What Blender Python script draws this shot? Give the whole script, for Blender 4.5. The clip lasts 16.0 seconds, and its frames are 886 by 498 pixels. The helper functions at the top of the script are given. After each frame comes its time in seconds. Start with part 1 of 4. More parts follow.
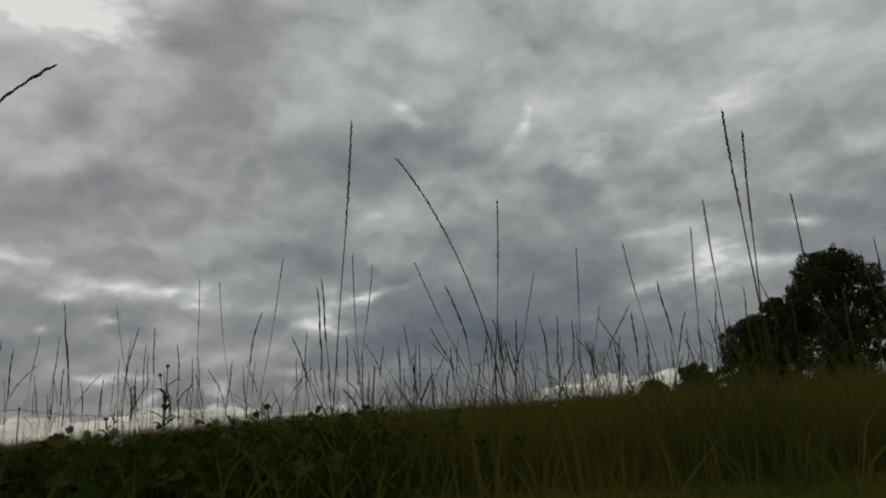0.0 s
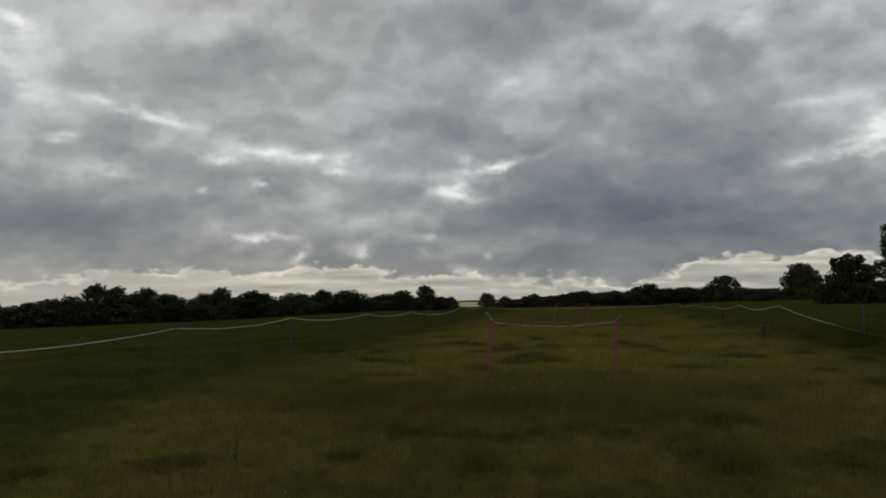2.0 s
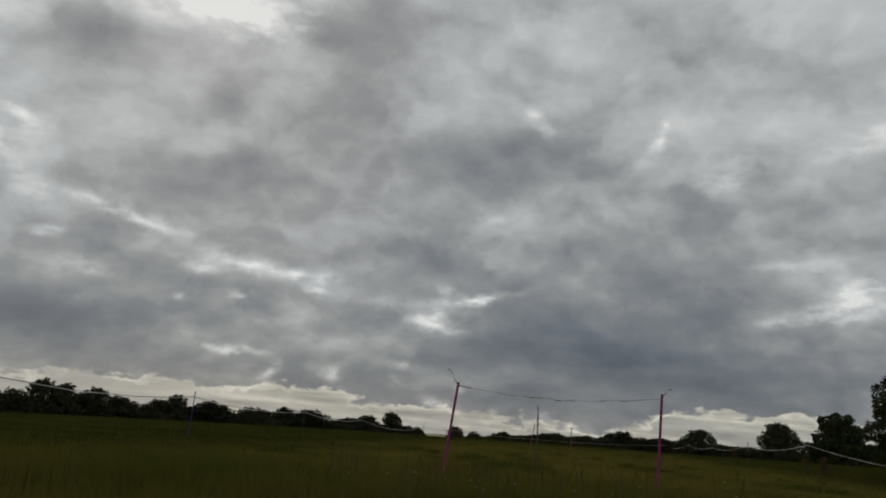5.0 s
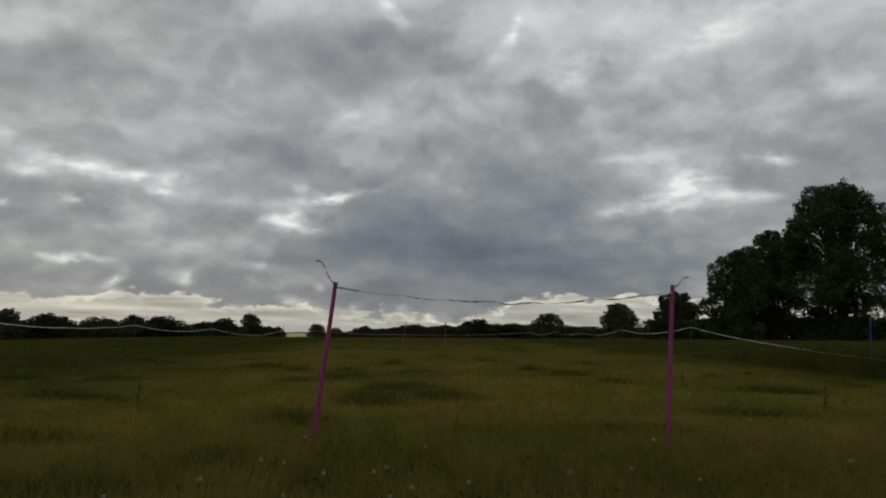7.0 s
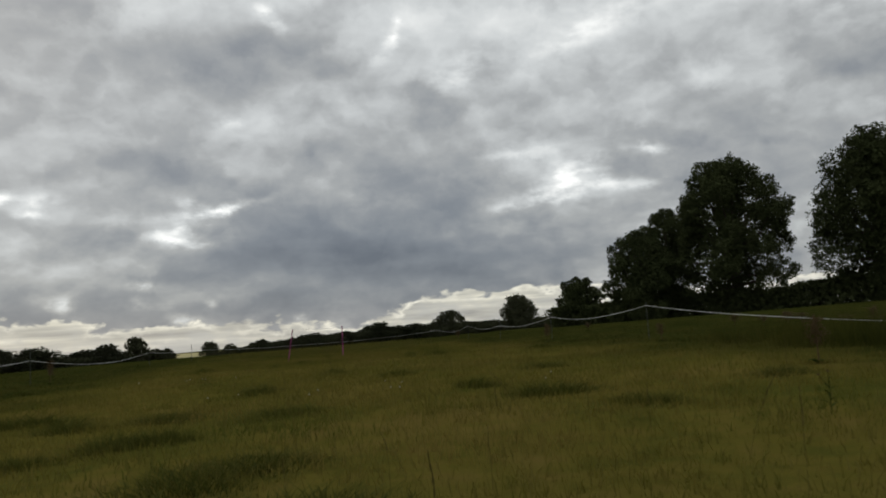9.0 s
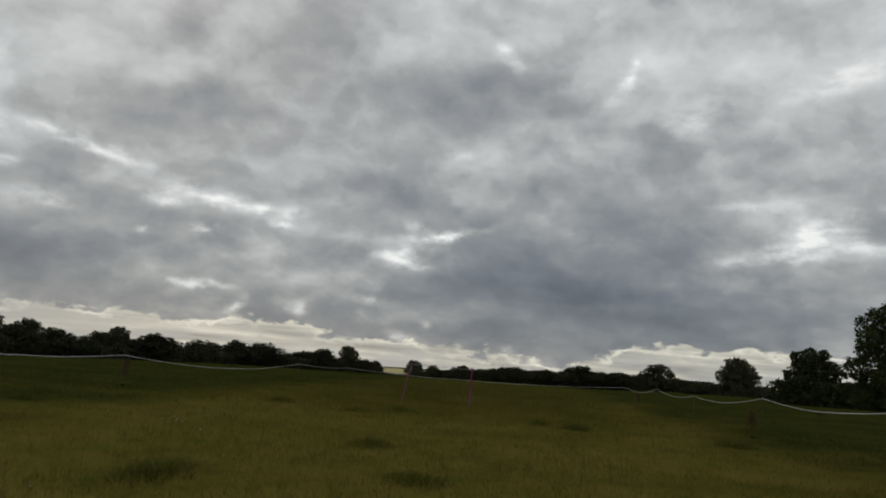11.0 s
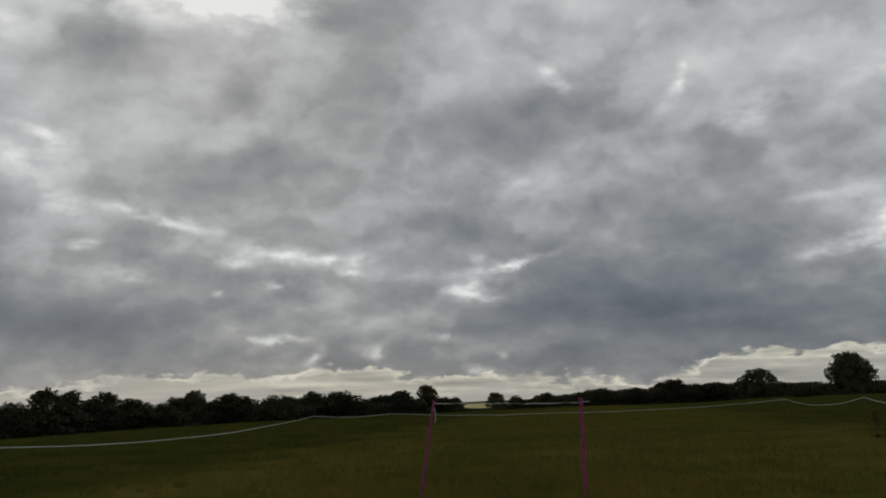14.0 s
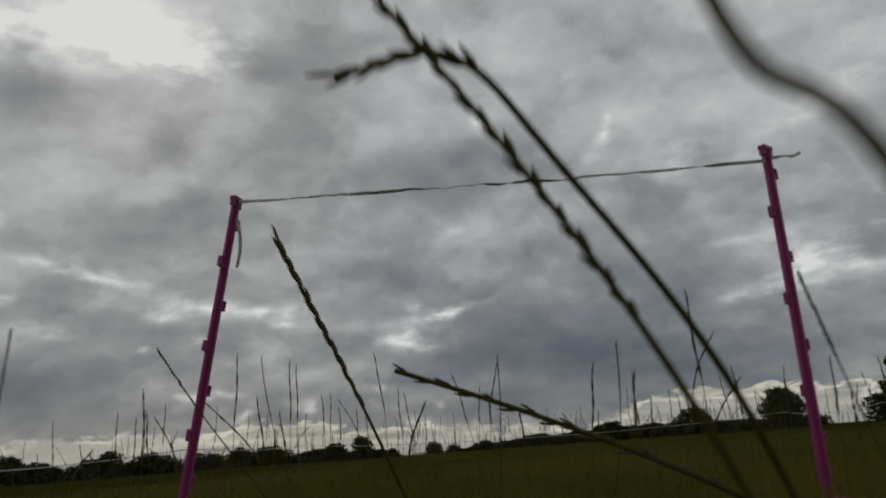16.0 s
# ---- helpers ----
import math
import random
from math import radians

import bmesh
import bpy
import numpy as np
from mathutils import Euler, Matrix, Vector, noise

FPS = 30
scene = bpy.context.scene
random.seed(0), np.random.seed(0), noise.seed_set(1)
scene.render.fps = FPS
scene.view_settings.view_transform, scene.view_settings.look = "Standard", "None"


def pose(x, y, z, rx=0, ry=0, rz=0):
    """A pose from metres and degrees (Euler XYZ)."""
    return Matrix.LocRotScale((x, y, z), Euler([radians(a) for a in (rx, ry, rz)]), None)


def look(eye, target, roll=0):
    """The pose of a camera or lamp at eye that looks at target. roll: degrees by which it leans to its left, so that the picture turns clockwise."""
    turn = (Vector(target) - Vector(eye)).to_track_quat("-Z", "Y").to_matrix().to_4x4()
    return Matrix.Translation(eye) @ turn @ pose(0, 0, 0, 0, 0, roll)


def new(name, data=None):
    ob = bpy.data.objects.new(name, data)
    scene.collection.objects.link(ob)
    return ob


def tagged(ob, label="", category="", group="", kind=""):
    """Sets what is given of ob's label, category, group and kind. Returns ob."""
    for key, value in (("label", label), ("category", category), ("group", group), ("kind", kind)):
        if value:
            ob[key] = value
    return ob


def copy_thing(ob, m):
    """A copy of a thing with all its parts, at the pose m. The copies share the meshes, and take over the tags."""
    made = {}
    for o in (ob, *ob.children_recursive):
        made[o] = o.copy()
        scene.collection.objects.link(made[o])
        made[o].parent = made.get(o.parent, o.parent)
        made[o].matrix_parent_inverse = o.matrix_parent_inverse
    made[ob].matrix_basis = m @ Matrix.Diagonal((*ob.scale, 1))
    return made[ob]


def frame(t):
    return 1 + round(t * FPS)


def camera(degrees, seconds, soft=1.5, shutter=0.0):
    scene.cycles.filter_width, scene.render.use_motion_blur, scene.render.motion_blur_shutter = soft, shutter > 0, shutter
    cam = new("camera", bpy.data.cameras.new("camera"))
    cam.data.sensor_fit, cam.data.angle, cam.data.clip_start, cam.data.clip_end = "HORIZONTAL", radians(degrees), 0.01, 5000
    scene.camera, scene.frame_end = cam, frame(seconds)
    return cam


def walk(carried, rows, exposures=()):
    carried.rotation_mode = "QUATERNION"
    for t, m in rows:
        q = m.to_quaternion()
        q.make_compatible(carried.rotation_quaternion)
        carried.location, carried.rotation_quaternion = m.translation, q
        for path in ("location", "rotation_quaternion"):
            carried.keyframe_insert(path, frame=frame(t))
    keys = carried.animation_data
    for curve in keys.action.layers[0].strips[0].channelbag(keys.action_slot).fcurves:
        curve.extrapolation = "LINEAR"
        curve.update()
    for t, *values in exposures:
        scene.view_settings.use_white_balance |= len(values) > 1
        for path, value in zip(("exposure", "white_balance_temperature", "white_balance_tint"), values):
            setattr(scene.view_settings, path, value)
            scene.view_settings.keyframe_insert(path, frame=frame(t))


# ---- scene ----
# ---- the camera and its way ----
cam = camera(64.0, 16.0, soft=1.95, shutter=0.10)
PATH = [
    (0.0, pose(0.249, -0.029, -0.008, 103.83, 3.59, 0.59)),
    (0.5, pose(0.386, -0.047, 0.150, 99.82, 4.10, -0.08)),
    (1.0, pose(0.557, -0.181, 0.606, 97.08, -5.66, 7.77)),
    (1.5, pose(0.539, 0.110, 1.134, 100.53, 1.03, 11.11)),
    (2.0, pose(0.528, 0.004, 1.485, 93.68, 0.66, 11.02)),
    (2.5, pose(0.389, 0.733, 1.490, 98.68, 0.41, 9.58)),
    (3.0, pose(0.373, 0.749, 1.348, 100.10, 0.04, 9.90)),
    (3.2, pose(0.345, 1.020, 1.285, 101.79, 0.90, 9.40)),
    (5.3, pose(-0.178, 5.318, 0.442, 104.19, -4.64, 8.40)),
    (5.5, pose(-0.321, 5.645, 0.381, 99.68, 6.18, 4.06)),
    (6.0, pose(-0.476, 6.376, 0.217, 97.04, 7.17, -7.98)),
    (6.5, pose(-0.393, 7.102, 0.427, 102.54, -5.52, -7.57)),
    (7.0, pose(-0.534, 8.040, 0.758, 96.38, -0.87, -2.56)),
    (7.5, pose(-0.692, 9.032, 0.906, 95.63, 4.54, -5.89)),
    (8.0, pose(-0.683, 10.401, 0.918, 96.07, 3.70, -14.29)),
    (8.2, pose(-0.605, 10.895, 0.875, 98.22, 2.67, -15.05)),
    (8.75, pose(-0.350, 12.350, 0.700, 97.00, 3.00, -12.50)),
    (10.3, pose(0.975, 16.780, 0.935, 95.62, 9.33, -2.90)),
    (10.5, pose(1.115, 17.245, 0.947, 96.06, 8.77, -3.62)),
    (11.0, pose(1.870, 18.031, 1.014, 99.26, -4.51, 5.74)),
    (11.5, pose(2.501, 20.207, 0.996, 98.07, -2.25, 10.46)),
    (12.0, pose(2.510, 21.615, 1.035, 98.53, -5.30, 17.51)),
    (12.5, pose(2.218, 23.104, 1.120, 94.95, -1.09, 18.91)),
    (13.0, pose(1.860, 24.744, 1.079, 99.75, 0.07, 18.96)),
    (13.5, pose(1.401, 26.568, 1.088, 100.84, 1.02, 17.40)),
    (14.0, pose(1.009, 28.360, 1.044, 101.71, 1.53, 12.26)),
    (14.5, pose(0.728, 29.777, 0.911, 101.75, 0.87, 7.68)),
    (15.0, pose(0.427, 31.352, 0.615, 100.96, 2.13, 5.71)),
    (15.5, pose(0.234, 32.663, 0.346, 105.13, 1.72, 4.80)),
    (16.0, pose(0.100, 33.938, 0.239, 105.44, 3.64, 7.35)),
]
EXPOSURES = [(0.0, -0.32), (0.5, -0.32), (1.0, -0.15), (2.0, 0.0), (3.0, 0.03), (5.3, -0.30), (5.5, -0.33), (6.0, 0.05), (6.5, 0.12), (7.0, 0.00), (7.5, 0.25), (8.2, 0.36),
             (10.5, 0.11), (11.5, 0.02), (12.0, -0.03), (12.5, 0.11), (13.0, 0.05), (14.0, -0.16), (15.0, -0.18), (15.5, -0.14), (16.0, -0.34)]
walk(cam, PATH, EXPOSURES)


# ---- sky and light ----
def node(tree, kind, **values):
    n = tree.nodes.new(kind)
    for key, value in values.items():
        setattr(n, key, value)
    return n


def wire(tree, a, out, b, inp):
    tree.links.new(a.outputs[out], b.inputs[inp])


class Sums:
    """Small helper that strings math nodes together in one node tree."""

    def __init__(self, tree):
        self.tree = tree

    def feed(self, n, i, v):
        if isinstance(v, (int, float)):
            n.inputs[i].default_value = v
        elif isinstance(v, tuple):
            n.inputs[i].default_value = v
        else:
            self.tree.links.new(v, n.inputs[i])

    def math(self, op, a, b=0.0, c=0.0, clamp=False):
        n = node(self.tree, "ShaderNodeMath", operation=op, use_clamp=clamp)
        self.feed(n, 0, a), self.feed(n, 1, b), self.feed(n, 2, c)
        return n.outputs[0]

    def vec(self, op, a, b=(0, 0, 0), out=0):
        n = node(self.tree, "ShaderNodeVectorMath", operation=op)
        self.feed(n, 0, a), self.feed(n, 1, b)
        return n.outputs[out]

    def join(self, x, y, z=0.0):
        n = node(self.tree, "ShaderNodeCombineXYZ")
        self.feed(n, 0, x), self.feed(n, 1, y), self.feed(n, 2, z)
        return n.outputs[0]

    def noise(self, v, scale, detail=4.0, rough=0.5, distort=0.0, colour=False):
        n = node(self.tree, "ShaderNodeTexNoise")
        self.feed(n, "Vector", v)
        for key, value in (("Scale", scale), ("Detail", detail), ("Roughness", rough), ("Distortion", distort)):
            n.inputs[key].default_value = value
        return n.outputs["Color" if colour else "Fac"]

    def ramp(self, v, stops, mode="LINEAR"):
        n = node(self.tree, "ShaderNodeValToRGB")
        n.color_ramp.interpolation = mode
        el = n.color_ramp.elements
        while len(el) < len(stops):
            el.new(0.5)
        for e, (at, col) in zip(el, stops):
            e.position, e.color = at, (*col, 1) if len(col) == 3 else col
        self.feed(n, 0, v)
        return n.outputs[0]

    def mix(self, f, a, b):
        n = node(self.tree, "ShaderNodeMix", data_type="RGBA")
        self.feed(n, 0, f)
        for i, v in ((6, a), (7, b)):
            if isinstance(v, tuple):
                n.inputs[i].default_value = (*v, 1)
            else:
                self.tree.links.new(v, n.inputs[i])
        return n.outputs[2]


SUN_AZ, SUN_EL = -31.0, 31.0
world = bpy.data.worlds.new("overcast_evening")
scene.world = world
world.use_nodes = True
wt = world.node_tree
wt.nodes.clear()
S = Sums(wt)
way = node(wt, "ShaderNodeTexCoord").outputs["Generated"]
split = node(wt, "ShaderNodeSeparateXYZ")
wt.links.new(way, split.inputs[0])
dx, dy, dz = split.outputs
azim = S.math("MULTIPLY", S.math("ARCTAN2", dx, dy), 57.2958)
elev = S.math("MULTIPLY", S.math("ARCSINE", dz), 57.2958)
high = S.math("ADD", S.math("MAXIMUM", dz, 0.0), 0.55)
deck = S.join(S.math("DIVIDE", dx, high), S.math("DIVIDE", dy, high), 0.0)
warp = S.vec("SUBTRACT", S.noise(way, 9.0, 5.0, 0.6, colour=True), (0.5, 0.5, 0.5))
here = S.vec("ADD", S.join(azim, elev, 0.0), S.vec("MULTIPLY", warp, (3.0, 1.5, 0.0)))
fine = S.vec("SUBTRACT", S.noise(way, 34.0, 4.0, 0.6, colour=True), (0.5, 0.5, 0.5))
here = S.vec("ADD", here, S.vec("MULTIPLY", fine, (1.5, 1.0, 0.0)))

# the deck lies flat overhead: its heaps foreshorten into bands towards the horizon
heap = S.vec("ADD", deck, S.vec("MULTIPLY", warp, (0.10, 0.10, 0.0)))
heap = S.vec("ADD", heap, S.vec("MULTIPLY", fine, (0.030, 0.030, 0.0)))
broad = S.noise(S.vec("MULTIPLY", way, (1.0, 1.0, 2.0)), 2.4, 2.0, 0.45)
billow = S.noise(heap, 6.0, 4.0, 0.48)
behind = S.noise(S.vec("ADD", heap, (0.0, 0.035, 0.0)), 6.0, 4.0, 0.48)
lump = S.math("SUBTRACT", billow, behind)  # puffs lit on the far side
puff = node(wt, "ShaderNodeTexVoronoi", feature="SMOOTH_F1", normalize=True)
wt.links.new(heap, puff.inputs["Vector"])
for key, value in (("Scale", 7.5), ("Detail", 2.0), ("Roughness", 0.45), ("Lacunarity", 2.3), ("Smoothness", 0.7)):
    puff.inputs[key].default_value = value
small = S.noise(S.vec("ADD", S.vec("MULTIPLY", way, (1.0, 1.0, 1.8)), S.vec("MULTIPLY", warp, (0.03, 0.03, 0.03))), 17.0, 4.0, 0.5)
level = S.math("MULTIPLY_ADD", S.math("SUBTRACT", broad, 0.5), 0.26, 0.345)
level = S.math("MULTIPLY_ADD", S.math("SUBTRACT", puff.outputs["Distance"], 0.36), 0.37, level)
level = S.math("MULTIPLY_ADD", S.math("SUBTRACT", billow, 0.5), 0.40, level)
level = S.math("MULTIPLY_ADD", S.math("SUBTRACT", small, 0.5), 0.24, level)
level = S.math("MULTIPLY_ADD", S.math("MULTIPLY_ADD", elev, -0.10, 1.1, clamp=True), -0.055, level)  # thicker, seen edge on, low down
low_down = S.math("MULTIPLY_ADD", elev, -0.075, 1.25, clamp=True)
banks = S.noise(S.vec("ADD", S.vec("MULTIPLY", way, (1.0, 1.0, 2.8)), S.vec("MULTIPLY", warp, (0.04, 0.04, 0.05))), 12.0, 4.0, 0.52)
level = S.math("MULTIPLY_ADD", S.math("SUBTRACT", banks, 0.5), S.math("MULTIPLY", low_down, 0.34), level)
level = S.math("MULTIPLY_ADD", lump, 0.40, level)
level = S.math("MULTIPLY_ADD", S.math("MINIMUM", S.math("MAXIMUM", S.math("SUBTRACT", elev, 9.0), 0.0), 22.0), 0.0098, level)
spark = S.noise(S.vec("MULTIPLY", way, (1.0, 1.0, 2.2)), 27.0, 4.0, 0.52, 0.0)
shred = S.math("MULTIPLY_ADD", spark, 4.0, -1.5, clamp=True)
shred = S.math("MULTIPLY_ADD", shred, 0.90, 0.36)


def spot(az, el, wide, tall, turn):
    c, k = math.cos(radians(turn)), math.sin(radians(turn))
    q = S.vec("SUBTRACT", here, (az, el, 0.0))
    u = S.vec("DOT_PRODUCT", q, (c / wide, k / wide, 0.0), out=1)
    v = S.vec("DOT_PRODUCT", q, (-k / tall, c / tall, 0.0), out=1)
    return S.math("POWER", 0.42, S.math("MULTIPLY_ADD", u, u, S.math("MULTIPLY", v, v)))


def cloud(az, el, wide, tall, turn, amount):
    """A thick (negative) or thin (positive) spot of the cloud deck, in degrees."""
    global level
    if amount > 0:
        q = S.math("MULTIPLY", spot(az, el, wide * 1.15, tall * 1.0 + 0.08, turn), shred)
    else:
        q = spot(az, el, wide * 1.1, tall * 1.1, turn)
    level = S.math("MULTIPLY_ADD", q, amount, level)


def wash(az, el, wide, tall, amount):
    global level
    level = S.math("MULTIPLY_ADD", spot(az, el, wide, tall, 0), amount, level)


# thick grey masses
cloud(-20.0, 31.0, 6.0, 2.8, 0, -0.24)
cloud(-38.7, 26.4, 2.4, 2.2, 8, -0.24)
cloud(-23.2, 29.3, 2.7, 0.7, 1, -0.14)
cloud(-28.4, 23.4, 1.8, 1.2, 4, -0.13)
cloud(-11.4, 22.0, 8.9, 1.7, -5, -0.13)
cloud(-1.6, 21.8, 5.7, 2.3, -8, -0.09)
cloud(-27.6, 18.5, 6.1, 1.4, 1, -0.10)
cloud(-49.1, 17.7, 1.8, 1.0, 9, -0.10)
cloud(-44.4, 24.5, 2.4, 1.0, 10, -0.07)
cloud(-38.8, 5.2, 5.7, 1.6, 1, -0.25)
cloud(-48.4, 5.9, 3.6, 2.3, 2, -0.26)
cloud(1.1, 5.5, 9.3, 1.7, -4, -0.16)
cloud(11.2, 5.7, 5.1, 1.5, -4, -0.13)
cloud(-2.9, 2.8, 4.5, 0.9, -2, -0.15)
cloud(-23.4, 15.7, 4.4, 1.1, 0, -0.07)
cloud(-20.0, 3.2, 1.8, 0.9, -2, -0.13)
cloud(-15.1, 3.0, 1.8, 1.1, 0, -0.13)
cloud(-26.9, 3.8, 2.4, 0.7, -1, -0.10)
cloud(-32.4, 10.4, 3.1, 0.7, 1, -0.06)
cloud(-6.2, 20.0, 4.7, 1.7, 3, -0.08)
cloud(4.5, 6.7, 6.3, 1.5, -3, -0.10)
cloud(45.1, 16.4, 2.1, 1.2, -15, -0.10)
cloud(19.9, 4.4, 2.7, 0.8, 15, -0.08)
cloud(6.5, 4.6, 11.0, 2.2, -3, -0.09)
cloud(-46.0, 6.0, 7.5, 2.2, 0, -0.10)
cloud(4.5, 9.0, 11.0, 3.4, -4, -0.085)
# thin bright openings
wash(-32.5, 31.8, 6.0, 2.2, 0.38)
cloud(-31.0, 30.8, 6.5, 2.0, 4, 0.34)
cloud(51.0, 22.0, 7.0, 2.6, 0, 0.50)
cloud(-43.0, 30.5, 5.0, 2.0, 0, 0.25)
cloud(-47.5, 25.6, 2.3, 1.5, 12, 0.22)
cloud(-28.5, 29.3, 3.4, 1.1, 4, 0.35)
cloud(-42.6, 19.0, 1.7, 0.5, -17, 0.34)
cloud(-44.2, 17.2, 2.3, 0.8, -4, 0.20)
cloud(-41.7, 14.5, 1.8, 0.8, -27, 0.18)
cloud(-34.6, 13.8, 3.5, 0.3, -10, 0.36)
cloud(-39.7, 11.6, 0.9, 0.3, 5, 0.25)
cloud(-36.6, 9.3, 1.7, 0.5, -3, 0.20)
cloud(-28.6, 10.9, 1.2, 0.5, 2, 0.32)
cloud(-24.8, 11.3, 2.5, 0.4, -11, 0.38)
cloud(-21.1, 10.9, 0.7, 0.3, 0, 0.38)
cloud(-18.8, 10.6, 0.8, 0.5, 0, 0.32)
cloud(-19.3, 9.7, 0.7, 0.2, -4, 0.30)
cloud(-25.4, 8.9, 0.9, 0.3, 2, 0.30)
cloud(-29.7, 8.2, 0.4, 0.2, 2, 0.25)
cloud(-25.6, 4.7, 2.0, 0.2, -3, 0.32)
cloud(-22.3, 3.2, 0.7, 0.4, 46, 0.38)
cloud(-17.8, 3.3, 0.6, 0.4, 10, 0.34)
cloud(-12.5, 4.7, 0.7, 0.3, 0, 0.45)
cloud(-12.8, 3.3, 0.5, 0.3, 0, 0.30)
cloud(-7.6, 3.3, 0.5, 0.35, -10, 0.22)
cloud(-9.4, 8.5, 1.9, 0.3, 9, 0.38)
cloud(-9.2, 7.7, 1.6, 0.2, -5, 0.38)
cloud(-6.0, 10.2, 2.2, 0.3, 18, 0.34)
cloud(-8.1, 10.6, 1.4, 0.3, -14, 0.22)
cloud(-2.1, 24.7, 1.2, 0.5, -35, 0.30)
cloud(8.3, 23.7, 0.4, 0.9, -28, 0.38)
cloud(7.5, 22.5, 1.8, 0.6, 43, 0.14)
cloud(-5.6, 16.7, 1.0, 0.4, -4, 0.14)
cloud(-0.7, 1.7, 0.4, 0.2, 0, 0.34)
cloud(-9.5, 1.9, 0.7, 0.4, -5, 0.30)
cloud(-4.6, 2.0, 0.4, 0.3, 0, 0.26)
cloud(24.1, 22.1, 5.1, 0.8, 17, 0.20)
cloud(21.8, 11.1, 1.6, 1.0, 16, 0.46)
cloud(27.8, 12.8, 1.2, 0.3, -6, 0.34)
cloud(18.9, 9.6, 2.9, 0.5, 5, 0.30)
cloud(25.3, 10.3, 2.7, 0.5, -6, 0.24)
cloud(47.6, 19.2, 1.8, 0.7, -28, 0.30)
cloud(13.1, 20.1, 2.0, 1.0, 21, 0.16)
cloud(18.3, 13.5, 2.8, 0.5, 0, 0.18)
cloud(-7.9, 9.8, 2.4, 0.3, 9, 0.20)
# the lighter side of the deck
wash(-42.0, 19.0, 14.0, 8.0, 0.085)
wash(30.0, 20.0, 16.0, 9.0, 0.05)
wash(-14.0, 7.5, 9.0, 3.5, 0.05)

grey = S.ramp(S.math("MULTIPLY_ADD", level, 0.7, 0.28), [(0.14, (0.100, 0.115, 0.141)), (0.33, (0.161, 0.179, 0.203)), (0.434, (0.217, 0.232, 0.248)), (0.532, (0.315, 0.326, 0.328)),
                                                         (0.665, (0.52, 0.54, 0.54)), (0.875, (0.86, 0.87, 0.85))])
# the pale clear strip under the cloud base, higher and lower along the horizon
base = S.ramp(S.math("MULTIPLY_ADD", azim, 1 / 120, 0.5),
              [(0.091, (0.130,) * 3), (0.150, (0.150,) * 3), (0.215, (0.220,) * 3), (0.250, (0.250,) * 3), (0.294, (0.200,) * 3), (0.324, (0.240,) * 3), (0.373, (0.175,) * 3), (0.421, (0.185,) * 3), (0.472, (0.100,) * 3), (0.506, (0.072,) * 3), (0.538, (0.075,) * 3), (0.556, (0.180,) * 3), (0.572, (0.260,) * 3), (0.603, (0.310,) * 3), (0.626, (0.280,) * 3), (0.664, (0.260,) * 3), (0.720, (0.200,) * 3)])
flat = S.vec("MULTIPLY", way, (1.0, 1.0, 2.4))
ragged = S.math("MULTIPLY", S.math("SUBTRACT", S.noise(flat, 10.0, 2.0, 0.5), 0.5), 1.7)
ragged = S.math("MULTIPLY_ADD", S.math("SUBTRACT", S.noise(S.vec("ADD", flat, S.vec("MULTIPLY", fine, (0.02, 0.02, 0.02))), 30.0, 4.0, 0.55), 0.5), 2.7, ragged)
edge = S.math("ADD", S.math("MULTIPLY", base, 9.4), ragged)
strip = S.math("MULTIPLY_ADD", S.math("SUBTRACT", edge, elev), 3.2, 0.5, clamp=True)
streak = S.noise(S.vec("MULTIPLY", S.join(azim, elev, 0.0), (0.10, 1.5, 0.0)), 1.0, 4.0, 0.55)
cream = S.ramp(streak, [(0.34, (0.26, 0.262, 0.25)), (0.47, (0.39, 0.385, 0.345)), (0.58, (0.54, 0.525, 0.45)), (0.68, (0.68, 0.66, 0.57))])
within = S.math("MULTIPLY_ADD", S.math("SUBTRACT", edge, elev), 1.1, -0.35, clamp=True)
veil = S.math("MULTIPLY_ADD", S.noise(S.vec("MULTIPLY", way, (1.0, 1.0, 2.2)), 17.0, 4.0, 0.55), 5.0, -1.85, clamp=True)
hazy = S.math("MAXIMUM", S.math("MULTIPLY", within, veil), S.math("MULTIPLY_ADD", azim, -0.055, -1.12, clamp=True))
cream = S.mix(S.math("MULTIPLY", hazy, 0.75), cream, (0.375, 0.38, 0.365))
rim = S.math("SUBTRACT", 1.0, S.math("MULTIPLY", S.math("ABSOLUTE", S.math("SUBTRACT", S.math("SUBTRACT", edge, elev), 0.24)), 2.6), clamp=True)
rim = S.math("MULTIPLY", rim, S.math("MULTIPLY_ADD", S.noise(way, 15.0, 3.0, 0.5), 4.2, -1.65, clamp=True))
cream = S.mix(S.math("MULTIPLY", rim, 0.9), cream, (0.80, 0.78, 0.68))  # lit hem of the cloud base
clouds = S.mix(strip, grey, cream)

heaven = node(wt, "ShaderNodeTexSky", sky_type="NISHITA", sun_disc=False, sun_elevation=radians(SUN_EL), sun_rotation=radians(SUN_AZ))
clear = node(wt, "ShaderNodeBackground")
wire(wt, heaven, 0, clear, 0)
clear.inputs[1].default_value = 0.06
deckbg = node(wt, "ShaderNodeBackground")
wt.links.new(clouds, deckbg.inputs[0])
deckbg.inputs[1].default_value = 1.0
both = node(wt, "ShaderNodeMixShader")
both.inputs[0].default_value = 0.94
wire(wt, clear, 0, both, 1)
wire(wt, deckbg, 0, both, 2)
wout = node(wt, "ShaderNodeOutputWorld")
wire(wt, both, 0, wout, 0)

